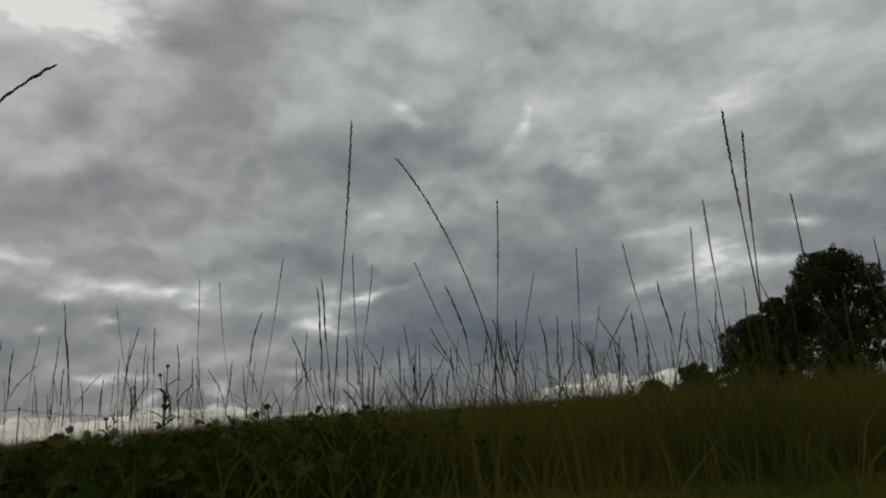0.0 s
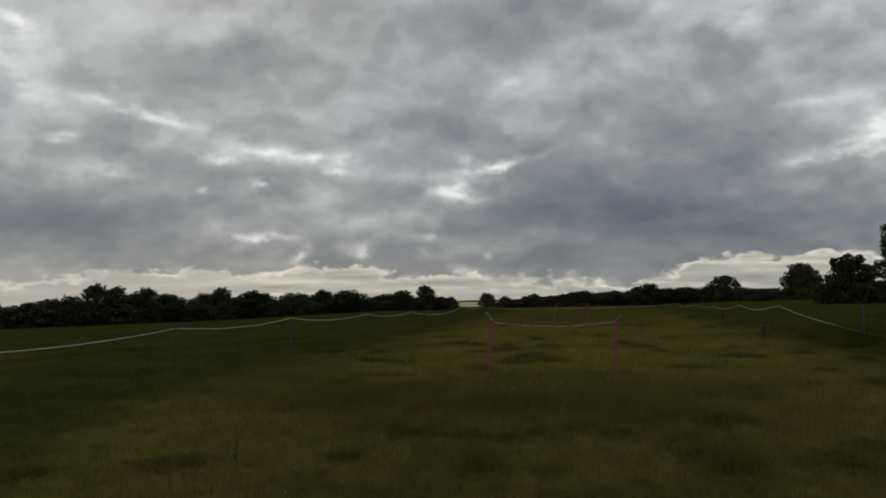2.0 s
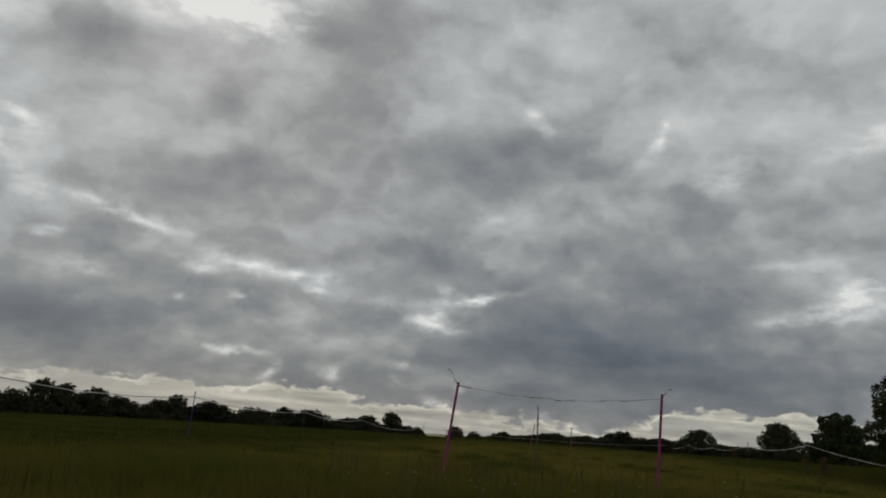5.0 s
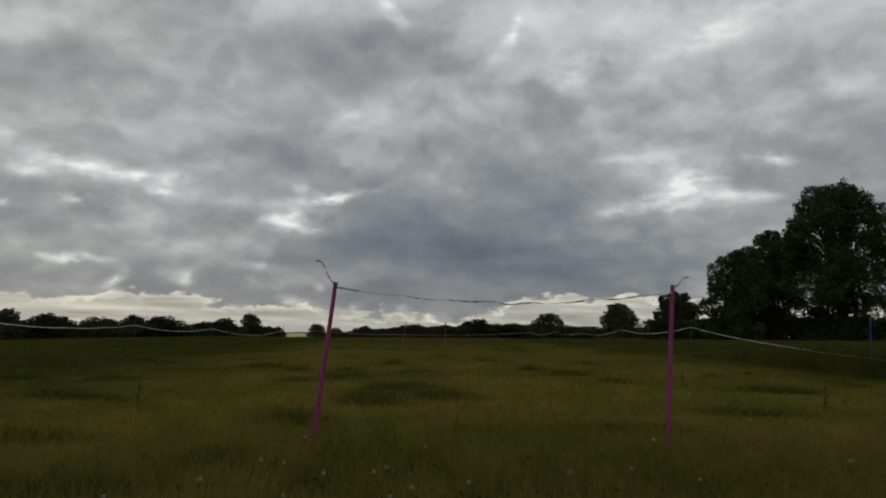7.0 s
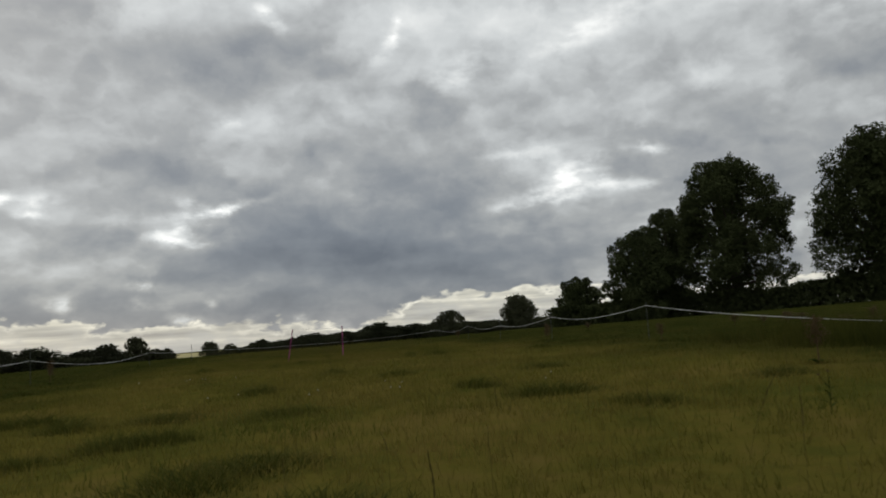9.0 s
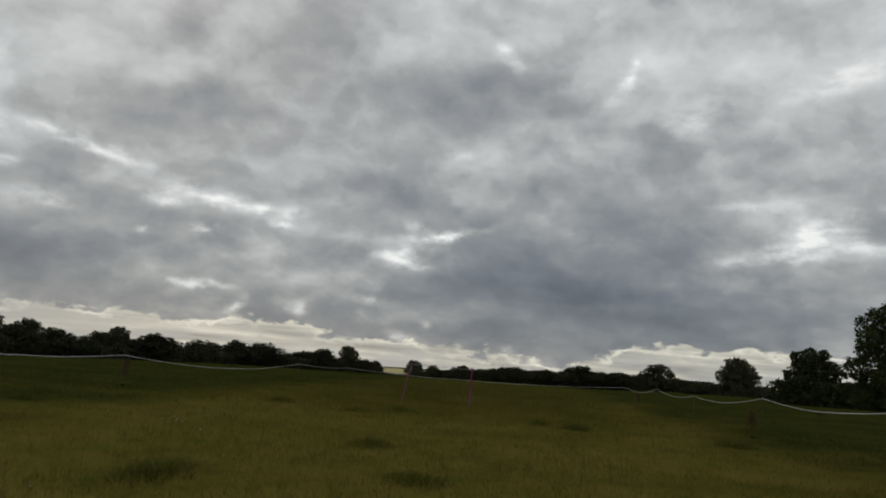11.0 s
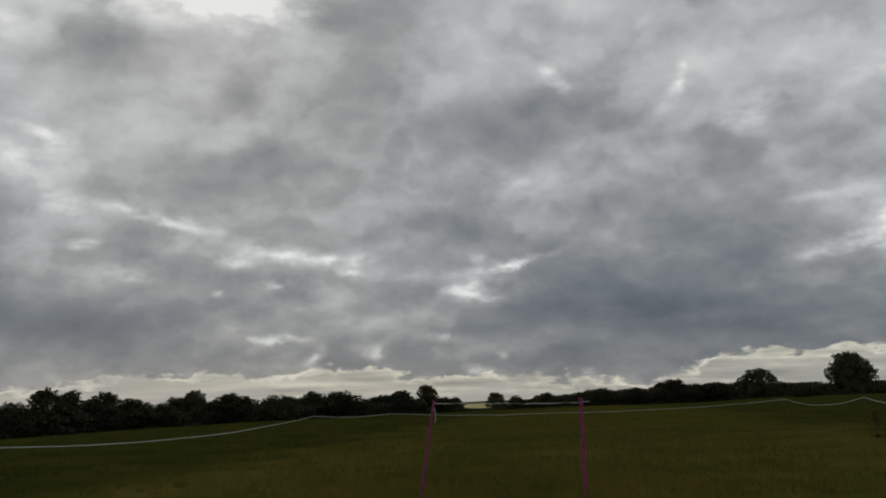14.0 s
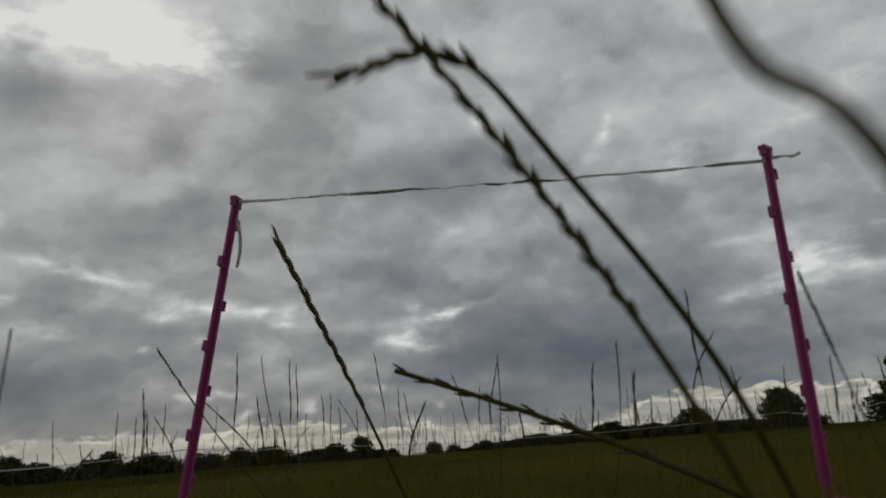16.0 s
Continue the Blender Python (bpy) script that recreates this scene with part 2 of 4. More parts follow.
sun = new("sun", bpy.data.lights.new("sun", "SUN"))
sun.data.energy, sun.data.angle, sun.data.color = 0.5, radians(25), (1.0, 0.95, 0.86)
a, e = radians(SUN_AZ), radians(SUN_EL)
sun.matrix_world = look((60 * math.sin(a) * math.cos(e), 60 * math.cos(a) * math.cos(e), 60 * math.sin(e)), (0, 0, 0))


# ---- materials ----
def material(name, colours, scale=6.0, rough=0.7, bump=0.0, bump_scale=40.0, spec=0.3, detail=5.0, through_light=0.0, random_tint=0.0, stretch=(1, 1, 1), lush=None, contrast=1.0):
    """A surface of mingled colours at two scales, with fine relief."""
    m = bpy.data.materials.new(name)
    m.use_nodes = True
    t = m.node_tree
    s = Sums(t)
    b = t.nodes["Principled BSDF"]
    at = s.vec("MULTIPLY", node(t, "ShaderNodeTexCoord").outputs["Object"], tuple(stretch))
    big = s.noise(at, scale, detail, 0.6)
    small = s.noise(at, scale * 9, 3.0, 0.6)
    f = s.math("MULTIPLY_ADD", small, 0.35, s.math("MULTIPLY", big, 0.65))
    if contrast != 1.0:
        f = s.math("MULTIPLY_ADD", f, contrast, 0.5 - 0.5 * contrast)
    if random_tint:
        lot = node(t, "ShaderNodeObjectInfo").outputs["Random"]
        f = s.math("MULTIPLY_ADD", s.math("SUBTRACT", lot, 0.5), random_tint, f)
    n = len(colours)
    col = s.ramp(f, [(0.32 + 0.36 * i / max(1, n - 1), c) for i, c in enumerate(colours)])
    if lush:  # greener, ungrazed sward away from the trodden middle of the paddock
        sep = node(t, "ShaderNodeSeparateXYZ")
        t.links.new(s.vec("ADD", at, s.vec("MULTIPLY", s.vec("SUBTRACT", s.noise(at, 0.35, 4.0, 0.6, colour=True), (0.5, 0.5, 0.5)), (7.0, 0.0, 0.0))), sep.inputs[0])
        away = s.math("ABSOLUTE", s.math("SUBTRACT", sep.outputs[0], 0.5))
        green = s.ramp(f, [(0.32 + 0.36 * i / max(1, len(lush) - 1), c) for i, c in enumerate(lush)])
        far = s.math("MINIMUM", s.math("MULTIPLY_ADD", sep.outputs[1], 0.035, -0.95, clamp=True), 0.72)
        far = s.math("MAXIMUM", far, s.math("MULTIPLY", s.math("MULTIPLY_ADD", sep.outputs[1], -0.09, 1.65, clamp=True), 0.48))
        col = s.mix(s.math("MAXIMUM", far, s.math("MULTIPLY_ADD", away, 0.25, -0.78, clamp=True)), col, green)
    t.links.new(col, b.inputs["Base Color"])
    b.inputs["Specular IOR Level"].default_value = spec
    rr = s.math("MULTIPLY_ADD", small, 0.25, rough - 0.12)
    t.links.new(rr, b.inputs["Roughness"])
    if bump:
        bp = node(t, "ShaderNodeBump")
        bp.inputs["Strength"].default_value, bp.inputs["Distance"].default_value = 0.6, bump
        t.links.new(s.noise(at, bump_scale, 4.0, 0.6), bp.inputs["Height"])
        wire(t, bp, 0, b, "Normal")
    if through_light:
        tr = node(t, "ShaderNodeBsdfTranslucent")
        t.links.new(col, tr.inputs[0])
        mx = node(t, "ShaderNodeMixShader")
        mx.inputs[0].default_value = through_light
        wire(t, b, 0, mx, 1), wire(t, tr, 0, mx, 2), wire(t, mx, 0, t.nodes["Material Output"], 0)
    return m


M_SOIL = material("field_sward", [(0.059, 0.062, 0.012), (0.094, 0.080, 0.016), (0.115, 0.087, 0.023)], 0.42, 0.95, 0.05, 9.0, 0.0, 8.0, lush=[(0.017, 0.022, 0.0045), (0.028, 0.032, 0.007), (0.042, 0.038, 0.009)], contrast=1.6)
M_GRASS = material("grass_green", [(0.086, 0.096, 0.018), (0.149, 0.130, 0.026), (0.187, 0.145, 0.039)], 0.45, 0.8, spec=0.03, through_light=0.4, lush=[(0.026, 0.034, 0.006), (0.046, 0.051, 0.010), (0.069, 0.062, 0.015)], contrast=1.5)
M_TUFT = material("tussock_green", [(0.037, 0.048, 0.009), (0.069, 0.074, 0.015), (0.101, 0.092, 0.023)], 1.2, 0.8, spec=0.02, through_light=0.3)
M_DRY = material("grass_dry", [(0.079, 0.070, 0.013), (0.113, 0.098, 0.023), (0.158, 0.130, 0.038)], 1.3, 0.8, spec=0.05, through_light=0.2)
M_STRAW = material("pale_straw", [(0.13, 0.118, 0.060), (0.22, 0.20, 0.115)], 20.0, 0.8, spec=0.1, random_tint=0.3)
M_STALK = material("seed_stalk", [(0.048, 0.044, 0.014), (0.088, 0.074, 0.024)], 14.0, 0.9, spec=0.0, random_tint=0.3)
M_SEED = material("seed_head", [(0.080, 0.071, 0.044), (0.143, 0.125, 0.078)], 60.0, 0.85, spec=0.04, random_tint=0.3)
M_LEAF = material("oak_foliage", [(0.038, 0.046, 0.019), (0.048, 0.058, 0.024), (0.059, 0.069, 0.029)], 0.45, 0.9, spec=0.0, random_tint=0.15)
M_FARLEAF = material("hedgerow_foliage", [(0.032, 0.036, 0.021), (0.047, 0.051, 0.029), (0.062, 0.066, 0.037)], 0.25, 0.9, spec=0.0, random_tint=0.4)
M_BARK = material("oak_bark", [(0.035, 0.028, 0.020), (0.075, 0.060, 0.045)], 2.0, 0.9, 0.03, 9.0, 0.1, stretch=(1, 1, 0.25))
M_PINK = material("pink_plastic", [(0.22, 0.027, 0.115), (0.29, 0.036, 0.15), (0.37, 0.062, 0.195)], 12.0, 0.45, 0.0006, 90.0, 0.4)
M_BLUE = material("blue_plastic", [(0.035, 0.04, 0.14), (0.055, 0.06, 0.20)], 12.0, 0.5, 0.0006, 90.0, 0.4)
M_GREENPOST = material("dark_plastic", [(0.025, 0.03, 0.022), (0.05, 0.055, 0.04)], 12.0, 0.5, 0.0006, 90.0, 0.4)
M_STEEL = material("dull_steel", [(0.18, 0.17, 0.16), (0.30, 0.29, 0.27)], 30.0, 0.45, spec=0.6)
M_TAPE = material("white_tape", [(0.42, 0.42, 0.40), (0.54, 0.54, 0.52), (0.64, 0.64, 0.62)], 25.0, 0.6, 0.0004, 300.0, 0.3, through_light=0.15)
M_TAPEGREY = material("weathered_tape", [(0.26, 0.26, 0.245), (0.38, 0.38, 0.36), (0.50, 0.50, 0.475)], 25.0, 0.65, 0.0004, 300.0, 0.3, through_light=0.12)
M_CLOVER = material("clover_leaf", [(0.018, 0.030, 0.007), (0.034, 0.047, 0.010), (0.060, 0.073, 0.018)], 9.0, 0.85, spec=0.0, through_light=0.25, contrast=1.5)
M_FLORET = material("clover_floret", [(0.29, 0.265, 0.185), (0.48, 0.45, 0.35)], 120.0, 0.7, spec=0.2, through_light=0.25)
M_DOCK = material("dock_seed", [(0.060, 0.040, 0.018), (0.105, 0.066, 0.030)], 25.0, 0.8, spec=0.15)
M_HAY = material("mown_hayfield", [(0.30, 0.26, 0.12), (0.44, 0.39, 0.19)], 0.05, 0.9, spec=0.1)


# ---- building helpers ----
def smooth(a, b, v):
    u = np.clip((np.asarray(v, float) - a) / (b - a), 0, 1)
    return u * u * (3 - 2 * u)


def ground(x, y):
    """Height of the field: nearly level, falling away towards the wood in the west and beyond the far fence."""
    x, y = np.asarray(x, float), np.asarray(y, float)
    z = 0.008 * np.clip(x, -12, 90)
    z = z - 0.052 * np.clip(-x - 10, 0, 126) * smooth(8, 60, -x)
    z = z - 0.02 * np.clip(-x - 210, 0, 900) - 0.0048 * np.clip(y - 40, 0, 380) - 0.008 * np.clip(y - 430, 0, 1500)
    z = z - 0.0125 * np.clip(y - 75, 0, 330) * smooth(-105, -45, x) * (1 - 0.45 * smooth(40, 85, x))
    z = z - 0.125 * (1 - smooth(1.0, 7.0, y)) * (1 - smooth(30, 60, np.abs(x)))
    z = z + 0.022 * np.sin(0.9 * x + 0.4 * y) * np.sin(0.7 * y - 0.5 * x + 1.0) + 0.012 * np.sin(2.3 * x + 1.1) * np.sin(2.0 * y)
    return z


def gz(x, y):
    return float(ground(x, y))


def quick(name, verts, quads=None, tris=None):
    """A mesh straight from arrays."""
    me = bpy.data.meshes.new(name)
    verts = np.asarray(verts, np.float32).reshape(-1, 3)
    quads = np.zeros((0, 4), np.int32) if quads is None else np.asarray(quads, np.int32).reshape(-1, 4)
    tris = np.zeros((0, 3), np.int32) if tris is None else np.asarray(tris, np.int32).reshape(-1, 3)
    loops = np.concatenate([quads.ravel(), tris.ravel()])
    starts = np.concatenate([np.arange(len(quads)) * 4, len(quads) * 4 + np.arange(len(tris)) * 3])
    me.vertices.add(len(verts)), me.loops.add(len(loops)), me.polygons.add(len(starts))
    me.vertices.foreach_set("co", verts.ravel())
    me.loops.foreach_set("vertex_index", loops.astype(np.int32))
    me.polygons.foreach_set("loop_start", starts.astype(np.int32))
    me.update(calc_edges=True)
    me.validate()
    return me


def shade(me, on=True):
    me.polygons.foreach_set("use_smooth", np.full(len(me.polygons), on))


def put(name, me, mat, parent=None, label="", smooth_on=True):
    """Links a mesh as one object, under a thing or a part if one is given."""
    if mat is not None and not me.materials:
        me.materials.append(mat)
    shade(me, smooth_on)
    ob = new(name, me)
    ob.parent = parent
    return tagged(ob, label)


def part(name, bm, mat, parent=None, label="", smooth_on=False):
    me = bpy.data.meshes.new(name)
    bm.to_mesh(me)
    bm.free()
    return put(name, me, mat, parent, label, smooth_on)


def thing(name, label, category, group="", at=None, kind=""):
    ob = new(name)
    ob.empty_display_size = 0.1
    if at is not None:
        ob.matrix_basis = at
    return tagged(ob, label, category, group, kind)


def tube(points, radii, sides=6, flat=1.0, start=0):
    """Verts and quads of a tapered tube along points."""
    pts = np.asarray(points, float)
    n = len(pts)
    tang = np.gradient(pts, axis=0)
    tang /= np.maximum(np.linalg.norm(tang, axis=1, keepdims=True), 1e-9)
    up = np.array([0.31, 0.95, 0.05]) if abs(tang[0][2]) > 0.7 else np.array([0, 0, 1.0])
    u = np.cross(tang, up)
    u /= np.maximum(np.linalg.norm(u, axis=1, keepdims=True), 1e-9)
    w = np.cross(tang, u)
    ang = np.arange(sides) * 2 * np.pi / sides
    r = np.asarray(radii, float)[:, None, None]
    ring = pts[:, None, :] + r * (np.cos(ang)[None, :, None] * u[:, None, :] + flat * np.sin(ang)[None, :, None] * w[:, None, :])
    i = np.arange(n - 1)[:, None] * sides
    k = np.arange(sides)[None, :]
    k2 = (k + 1) % sides
    q = np.stack([i + k, i + k2, i + sides + k2, i + sides + k], -1).reshape(-1, 4) + start
    return ring.reshape(-1, 3), q


def tubes(list_of, sides=6, flat=1.0):
    vs, qs, c = [], [], 0
    for pts, rad in list_of:
        v, q = tube(pts, rad, sides, flat, c)
        vs.append(v), qs.append(q)
        c += len(v)
    return np.concatenate(vs), np.concatenate(qs)


def ribbon(points, wide, twist=0.0, thick=0.0008, seed=1, upright=True):
    """A flat tape along points, with a slow twist and a little thickness."""
    pts = np.asarray(points, float)
    n = len(pts)
    tang = np.gradient(pts, axis=0)
    tang /= np.maximum(np.linalg.norm(tang, axis=1, keepdims=True), 1e-9)
    side = np.cross(tang, np.array([0, 0, 1.0]) if upright else np.array([0, 1.0, 0]))
    side /= np.maximum(np.linalg.norm(side, axis=1, keepdims=True), 1e-9)
    up = np.cross(side, tang)
    rs = np.random.RandomState(seed)
    ph = np.cumsum(rs.normal(0, 1, n)) * twist
    ph = ph - np.linspace(ph[0], ph[-1], n)
    a = np.cos(ph)[:, None] * up + np.sin(ph)[:, None] * side
    b = np.cross(a, tang)
    v = np.stack([pts + a * wide / 2 + b * thick, pts - a * wide / 2 + b * thick, pts - a * wide / 2 - b * thick, pts + a * wide / 2 - b * thick], 1)
    i = np.arange(n - 1)[:, None] * 4
    k = np.arange(4)[None, :]
    q = np.stack([i + k, i + (k + 1) % 4, i + 4 + (k + 1) % 4, i + 4 + k], -1).reshape(-1, 4)
    return v.reshape(-1, 3), np.concatenate([q, [[3, 2, 1, 0]], [[4 * n - 4, 4 * n - 3, 4 * n - 2, 4 * n - 1]]])


# ---- the ground ----
def steps(near0, near1, fine, far0, far1):
    mid = np.arange(near0, near1 + fine / 2, fine)
    out, s, v = [], fine, near1
    while v < far1:
        s *= 1.22
        v += s
        out.append(min(v, far1))
    low, s, v = [], fine, near0
    while v > far0:
        s *= 1.22
        v -= s
        low.append(max(v, far0))
    return np.concatenate([low[::-1], mid, out])


gx, gy = steps(-14, 14, 0.28, -2600, 2600), steps(-3, 60, 0.28, -900, 3200)
GX, GY = np.meshgrid(gx, gy)
GZ = ground(GX, GY)
nx, ny = len(gx), len(gy)
ii = (np.arange(ny - 1)[:, None] * nx + np.arange(nx - 1)[None, :]).ravel()
field = put("ground", quick("ground", np.stack([GX, GY, GZ], -1).reshape(-1, 3), np.stack([ii, ii + 1, ii + nx + 1, ii + nx], 1)), M_SOIL)
tagged(field, "rough olive-green pasture that falls gently away to distant woods", "field", kind="structure")


# ---- grass ----
def blades(xy, low, tall, wide, bend, rs):
    """Bent grass blades on the ground: five corners each."""
    n = len(xy)
    h = rs.uniform(low, tall, n) * (0.75 + 0.5 * rs.rand(n))
    w = wide * rs.uniform(0.6, 1.3, n)
    ang, turn = rs.uniform(0, 2 * np.pi, n), rs.uniform(0, np.pi, n)
    lean = h * bend * rs.uniform(0.1, 1.0, n)
    base = np.stack([xy[:, 0], xy[:, 1], ground(xy[:, 0], xy[:, 1]) - 0.01], 1)
    side = np.stack([np.cos(turn), np.sin(turn), np.zeros(n)], 1) * w[:, None] / 2
    off = np.stack([np.cos(ang), np.sin(ang), np.zeros(n)], 1) * lean[:, None]
    up = np.zeros((n, 3))
    up[:, 2] = h
    mid, tip = base + up * 0.55 + off * 0.3, base + up * 0.97 + off
    v = np.stack([base - side, base + side, mid - side * 0.75, mid + side * 0.75, tip], 1).reshape(-1, 3)
    i = np.arange(n) * 5
    return v, np.stack([i, i + 1, i + 3, i + 2], 1), np.stack([i + 2, i + 3, i + 4], 1)


def scatter(rs, n, x0, x1, y0, y1, clump=0.0):
    xy = np.stack([rs.uniform(x0, x1, n), rs.uniform(y0, y1, n)], 1)
    if clump:
        m = max(1, n // 14)
        c = np.stack([rs.uniform(x0, x1, m), rs.uniform(y0, y1, m)], 1)
        xy = c[rs.randint(0, m, n)] + rs.normal(0, clump, (n, 2))
    return xy


def fading(rs, n, x, sx, y, sy, clump):
    """Spots that thin out round a middle, in small clumps."""
    m = max(1, n // 14)
    c = np.stack([rs.normal(x, sx, m), rs.normal(y, sy, m)], 1)
    c = c[(c[:, 1] > 0.3) | (np.abs(c[:, 0] - 0.25) > 0.5)]
    p = c[rs.randint(0, len(c), n)] + rs.normal(0, clump, (n, 2))
    p = p[(rs.rand(len(p)) > 0.75) | (p[:, 0] > 0.75) | (p[:, 0] < -1.4) | (p[:, 1] > 2.3)]  # the clover mat
    return p[(np.hypot(p[:, 0] - 0.25, p[:, 1] + 0.03) > 0.52) & (np.hypot(p[:, 0] - 0.1, p[:, 1] - 33.94) > 0.25)]


rs = np.random.RandomState(11)
sward = [
    blades(fading(rs, 100000, 0.0, 2.4, 3.5, 3.0, 0.05), 0.05, 0.12, 0.0046, 0.8, rs),
    blades(fading(rs, 60000, 0.0, 2.2, 36.0, 2.2, 0.05), 0.05, 0.13, 0.0042, 0.8, rs),
    blades(fading(rs, 175000, 0.5, 5.5, 18.0, 13.0, 0.10), 0.04, 0.10, 0.0072, 0.9, rs),
    blades(fading(rs, 70000, 0.0, 17.0, 36.0, 24.0, 0.22), 0.04, 0.10, 0.015, 0.9, rs),
]
rough = fading(rs, 30000, -0.2, 2.8, 9.4, 1.6, 0.07)  # the longer, rougher grass about the first gate
sward.append(blades(rough[(rough[:, 1] > 7.3) & (rough[:, 1] < 13.5)], 0.10, 0.21, 0.0040, 0.9, rs))
tall = fading(rs, 9000, 0.0, 2.6, 11.8, 0.8, 0.06)
sward.append(blades(tall[(tall[:, 1] > 11.3) & (tall[:, 1] < 14.0)], 0.16, 0.30, 0.0040, 0.8, rs))
ridge = fading(rs, 16000, -1.3, 1.7, 9.7, 0.6, 0.06)  # uncut grass in the gateway
sward.append(blades(ridge[(ridge[:, 1] > 8.7) & (ridge[:, 1] < 10.7)], 0.17, 0.31, 0.0038, 0.7, rs))
edge_spots = scatter(rs, 26000, 7.0, 9.0, 9.0, 27.0, 0.20)  # ungrazed margin along the east tape
keep = np.sin(edge_spots[:, 1] * 0.9 + 0.6) + 0.7 * np.sin(edge_spots[:, 1] * 2.3) > -0.35
sward.append(blades(edge_spots[keep], 0.28, 0.52, 0.0060, 0.7, rs))
bank = scatter(rs, 17000, 0.02, 2.0, 0.85, 3.0, 0.07)
sward.append(blades(bank[(bank[:, 0] > -0.05) & (bank[:, 1] > 0.75)], 0.09, 0.175, 0.0036, 0.9, rs))
sward.append(blades(scatter(rs, 5000, -1.7, 0.4, 1.0, 2.6, 0.06), 0.06, 0.125, 0.0032, 0.9, rs))
c = 0
V, Q, TT = [], [], []
for v, q, t in sward:
    V.append(v), Q.append(q + c), TT.append(t + c)
    c += len(v)
grass = put("meadow_grass", quick("meadow_grass", np.concatenate(V), np.concatenate(Q), np.concatenate(TT)), M_GRASS)
tagged(grass, "short tufted green and olive pasture grass over the whole field", "grass", kind="stuff")
spots = scatter(rs, 16000, -9, 9, 0.4, 42, 0.12)
spots = spots[~((np.abs(spots[:, 0] + 0.4) < 0.5) & (spots[:, 1] > 4.8) & (spots[:, 1] < 7.3)) & ~((np.abs(spots[:, 0] - 0.3) < 0.3) & (spots[:, 1] > 31) & (spots[:, 1] < 34.3))]
d1 = blades(spots[np.hypot(spots[:, 0] - 0.25, spots[:, 1]) > 0.8], 0.07, 0.16, 0.0030, 0.9, rs)
d2 = blades(fading(rs, 36000, 0.8, 3.0, 22.0, 8.5, 0.14), 0.05, 0.12, 0.0042, 0.9, rs)
d1 = (np.concatenate([d1[0], d2[0]]), np.concatenate([d1[1], d2[1] + len(d1[0])]), np.concatenate([d1[2], d2[2] + len(d1[0])]))
dry = put("dry_grass", quick("dry_grass", *d1), M_DRY)
tagged(dry, "straw-coloured dry grass blades standing among the green", "grass", kind="stuff")


def tussock(seed):
    r = np.random.RandomState(seed)
    n = 900
    xy = r.normal(0, 0.17, (n, 2))
    h = r.uniform(0.08, 0.24, n) * np.exp(-(xy ** 2).sum(1) / 0.09)
    w, ang, turn = r.uniform(0.003, 0.006, n), r.uniform(0, 6.3, n), r.uniform(0, 3.1, n)
    base = np.stack([xy[:, 0], xy[:, 1], np.full(n, -0.02)], 1)
    side = np.stack([np.cos(turn), np.sin(turn), np.zeros(n)], 1) * w[:, None] / 2
    off = (np.stack([np.cos(ang), np.sin(ang), np.zeros(n)], 1) * 0.5 + np.pad(xy, ((0, 0), (0, 1))) * 3) * h[:, None]
    up = np.zeros((n, 3))
    up[:, 2] = h
    mid, tip = base + up * 0.6 + off * 0.3, base + up + off
    v = np.stack([base - side, base + side, mid - side * 0.75, mid + side * 0.75, tip], 1).reshape(-1, 3)
    i = np.arange(n) * 5
    return quick("grass_tussock", v, np.stack([i, i + 1, i + 3, i + 2], 1), np.stack([i + 2, i + 3, i + 4], 1))


rs = np.random.RandomState(14)
TUFTS = [tussock(k) for k in (1, 2, 3)]
for k in range(78):
    x, y = (rs.uniform(-8, 8), rs.uniform(4.5, 33)) if k < 46 else (rs.uniform(-5, 5), rs.uniform(4.0, 22.0))
    if abs(x) < 1.2 and 11 < y < 14:
        continue
    ob = put("grass_tussock", TUFTS[k % 3], M_TUFT)
    ob.matrix_basis = pose(x, y, gz(x, y), 0, 0, rs.uniform(0, 360)) @ Matrix.Diagonal((rs.uniform(0.9, 2.2), rs.uniform(0.8, 1.5), rs.uniform(0.5, 0.85), 1))
    tagged(ob, "dark green tussock of coarse grass in the pasture", "grass tussock", "tussocks")
for x, y in ((-0.72, 7.55), (-0.25, 7.35), (0.02, 7.75), (0.38, 7.95), (0.55, 8.25), (-1.05, 8.05), (-1.35, 7.65), (0.85, 7.70), (-0.10, 8.55), (1.20, 8.40)):
    ob = put("grass_tussock", TUFTS[rs.randint(3)], M_TUFT)
    ob.matrix_basis = pose(x, y, gz(x, y), 0, 0, rs.uniform(0, 360)) @ Matrix.Diagonal((rs.uniform(0.7, 1.1), rs.uniform(0.6, 0.9), rs.uniform(0.40, 0.60), 1))
    tagged(ob, "dark green tussock of coarse grass in a gateway", "grass tussock", "tussocks")
pale = np.concatenate([scatter(rs, 170, -1.7, 1.5, 6.95, 9.2), scatter(rs, 80, -1.5, 1.6, 10.9, 14.0), scatter(rs, 60, -1.5, 2.0, 1.2, 4.0)])
straw = put("straw_stems", quick("straw_stems", *blades(pale, 0.10, 0.26, 0.0030, 1.3, rs)), M_STRAW)
tagged(straw, "pale dead grass stems bent over among the green", "grass", kind="stuff")


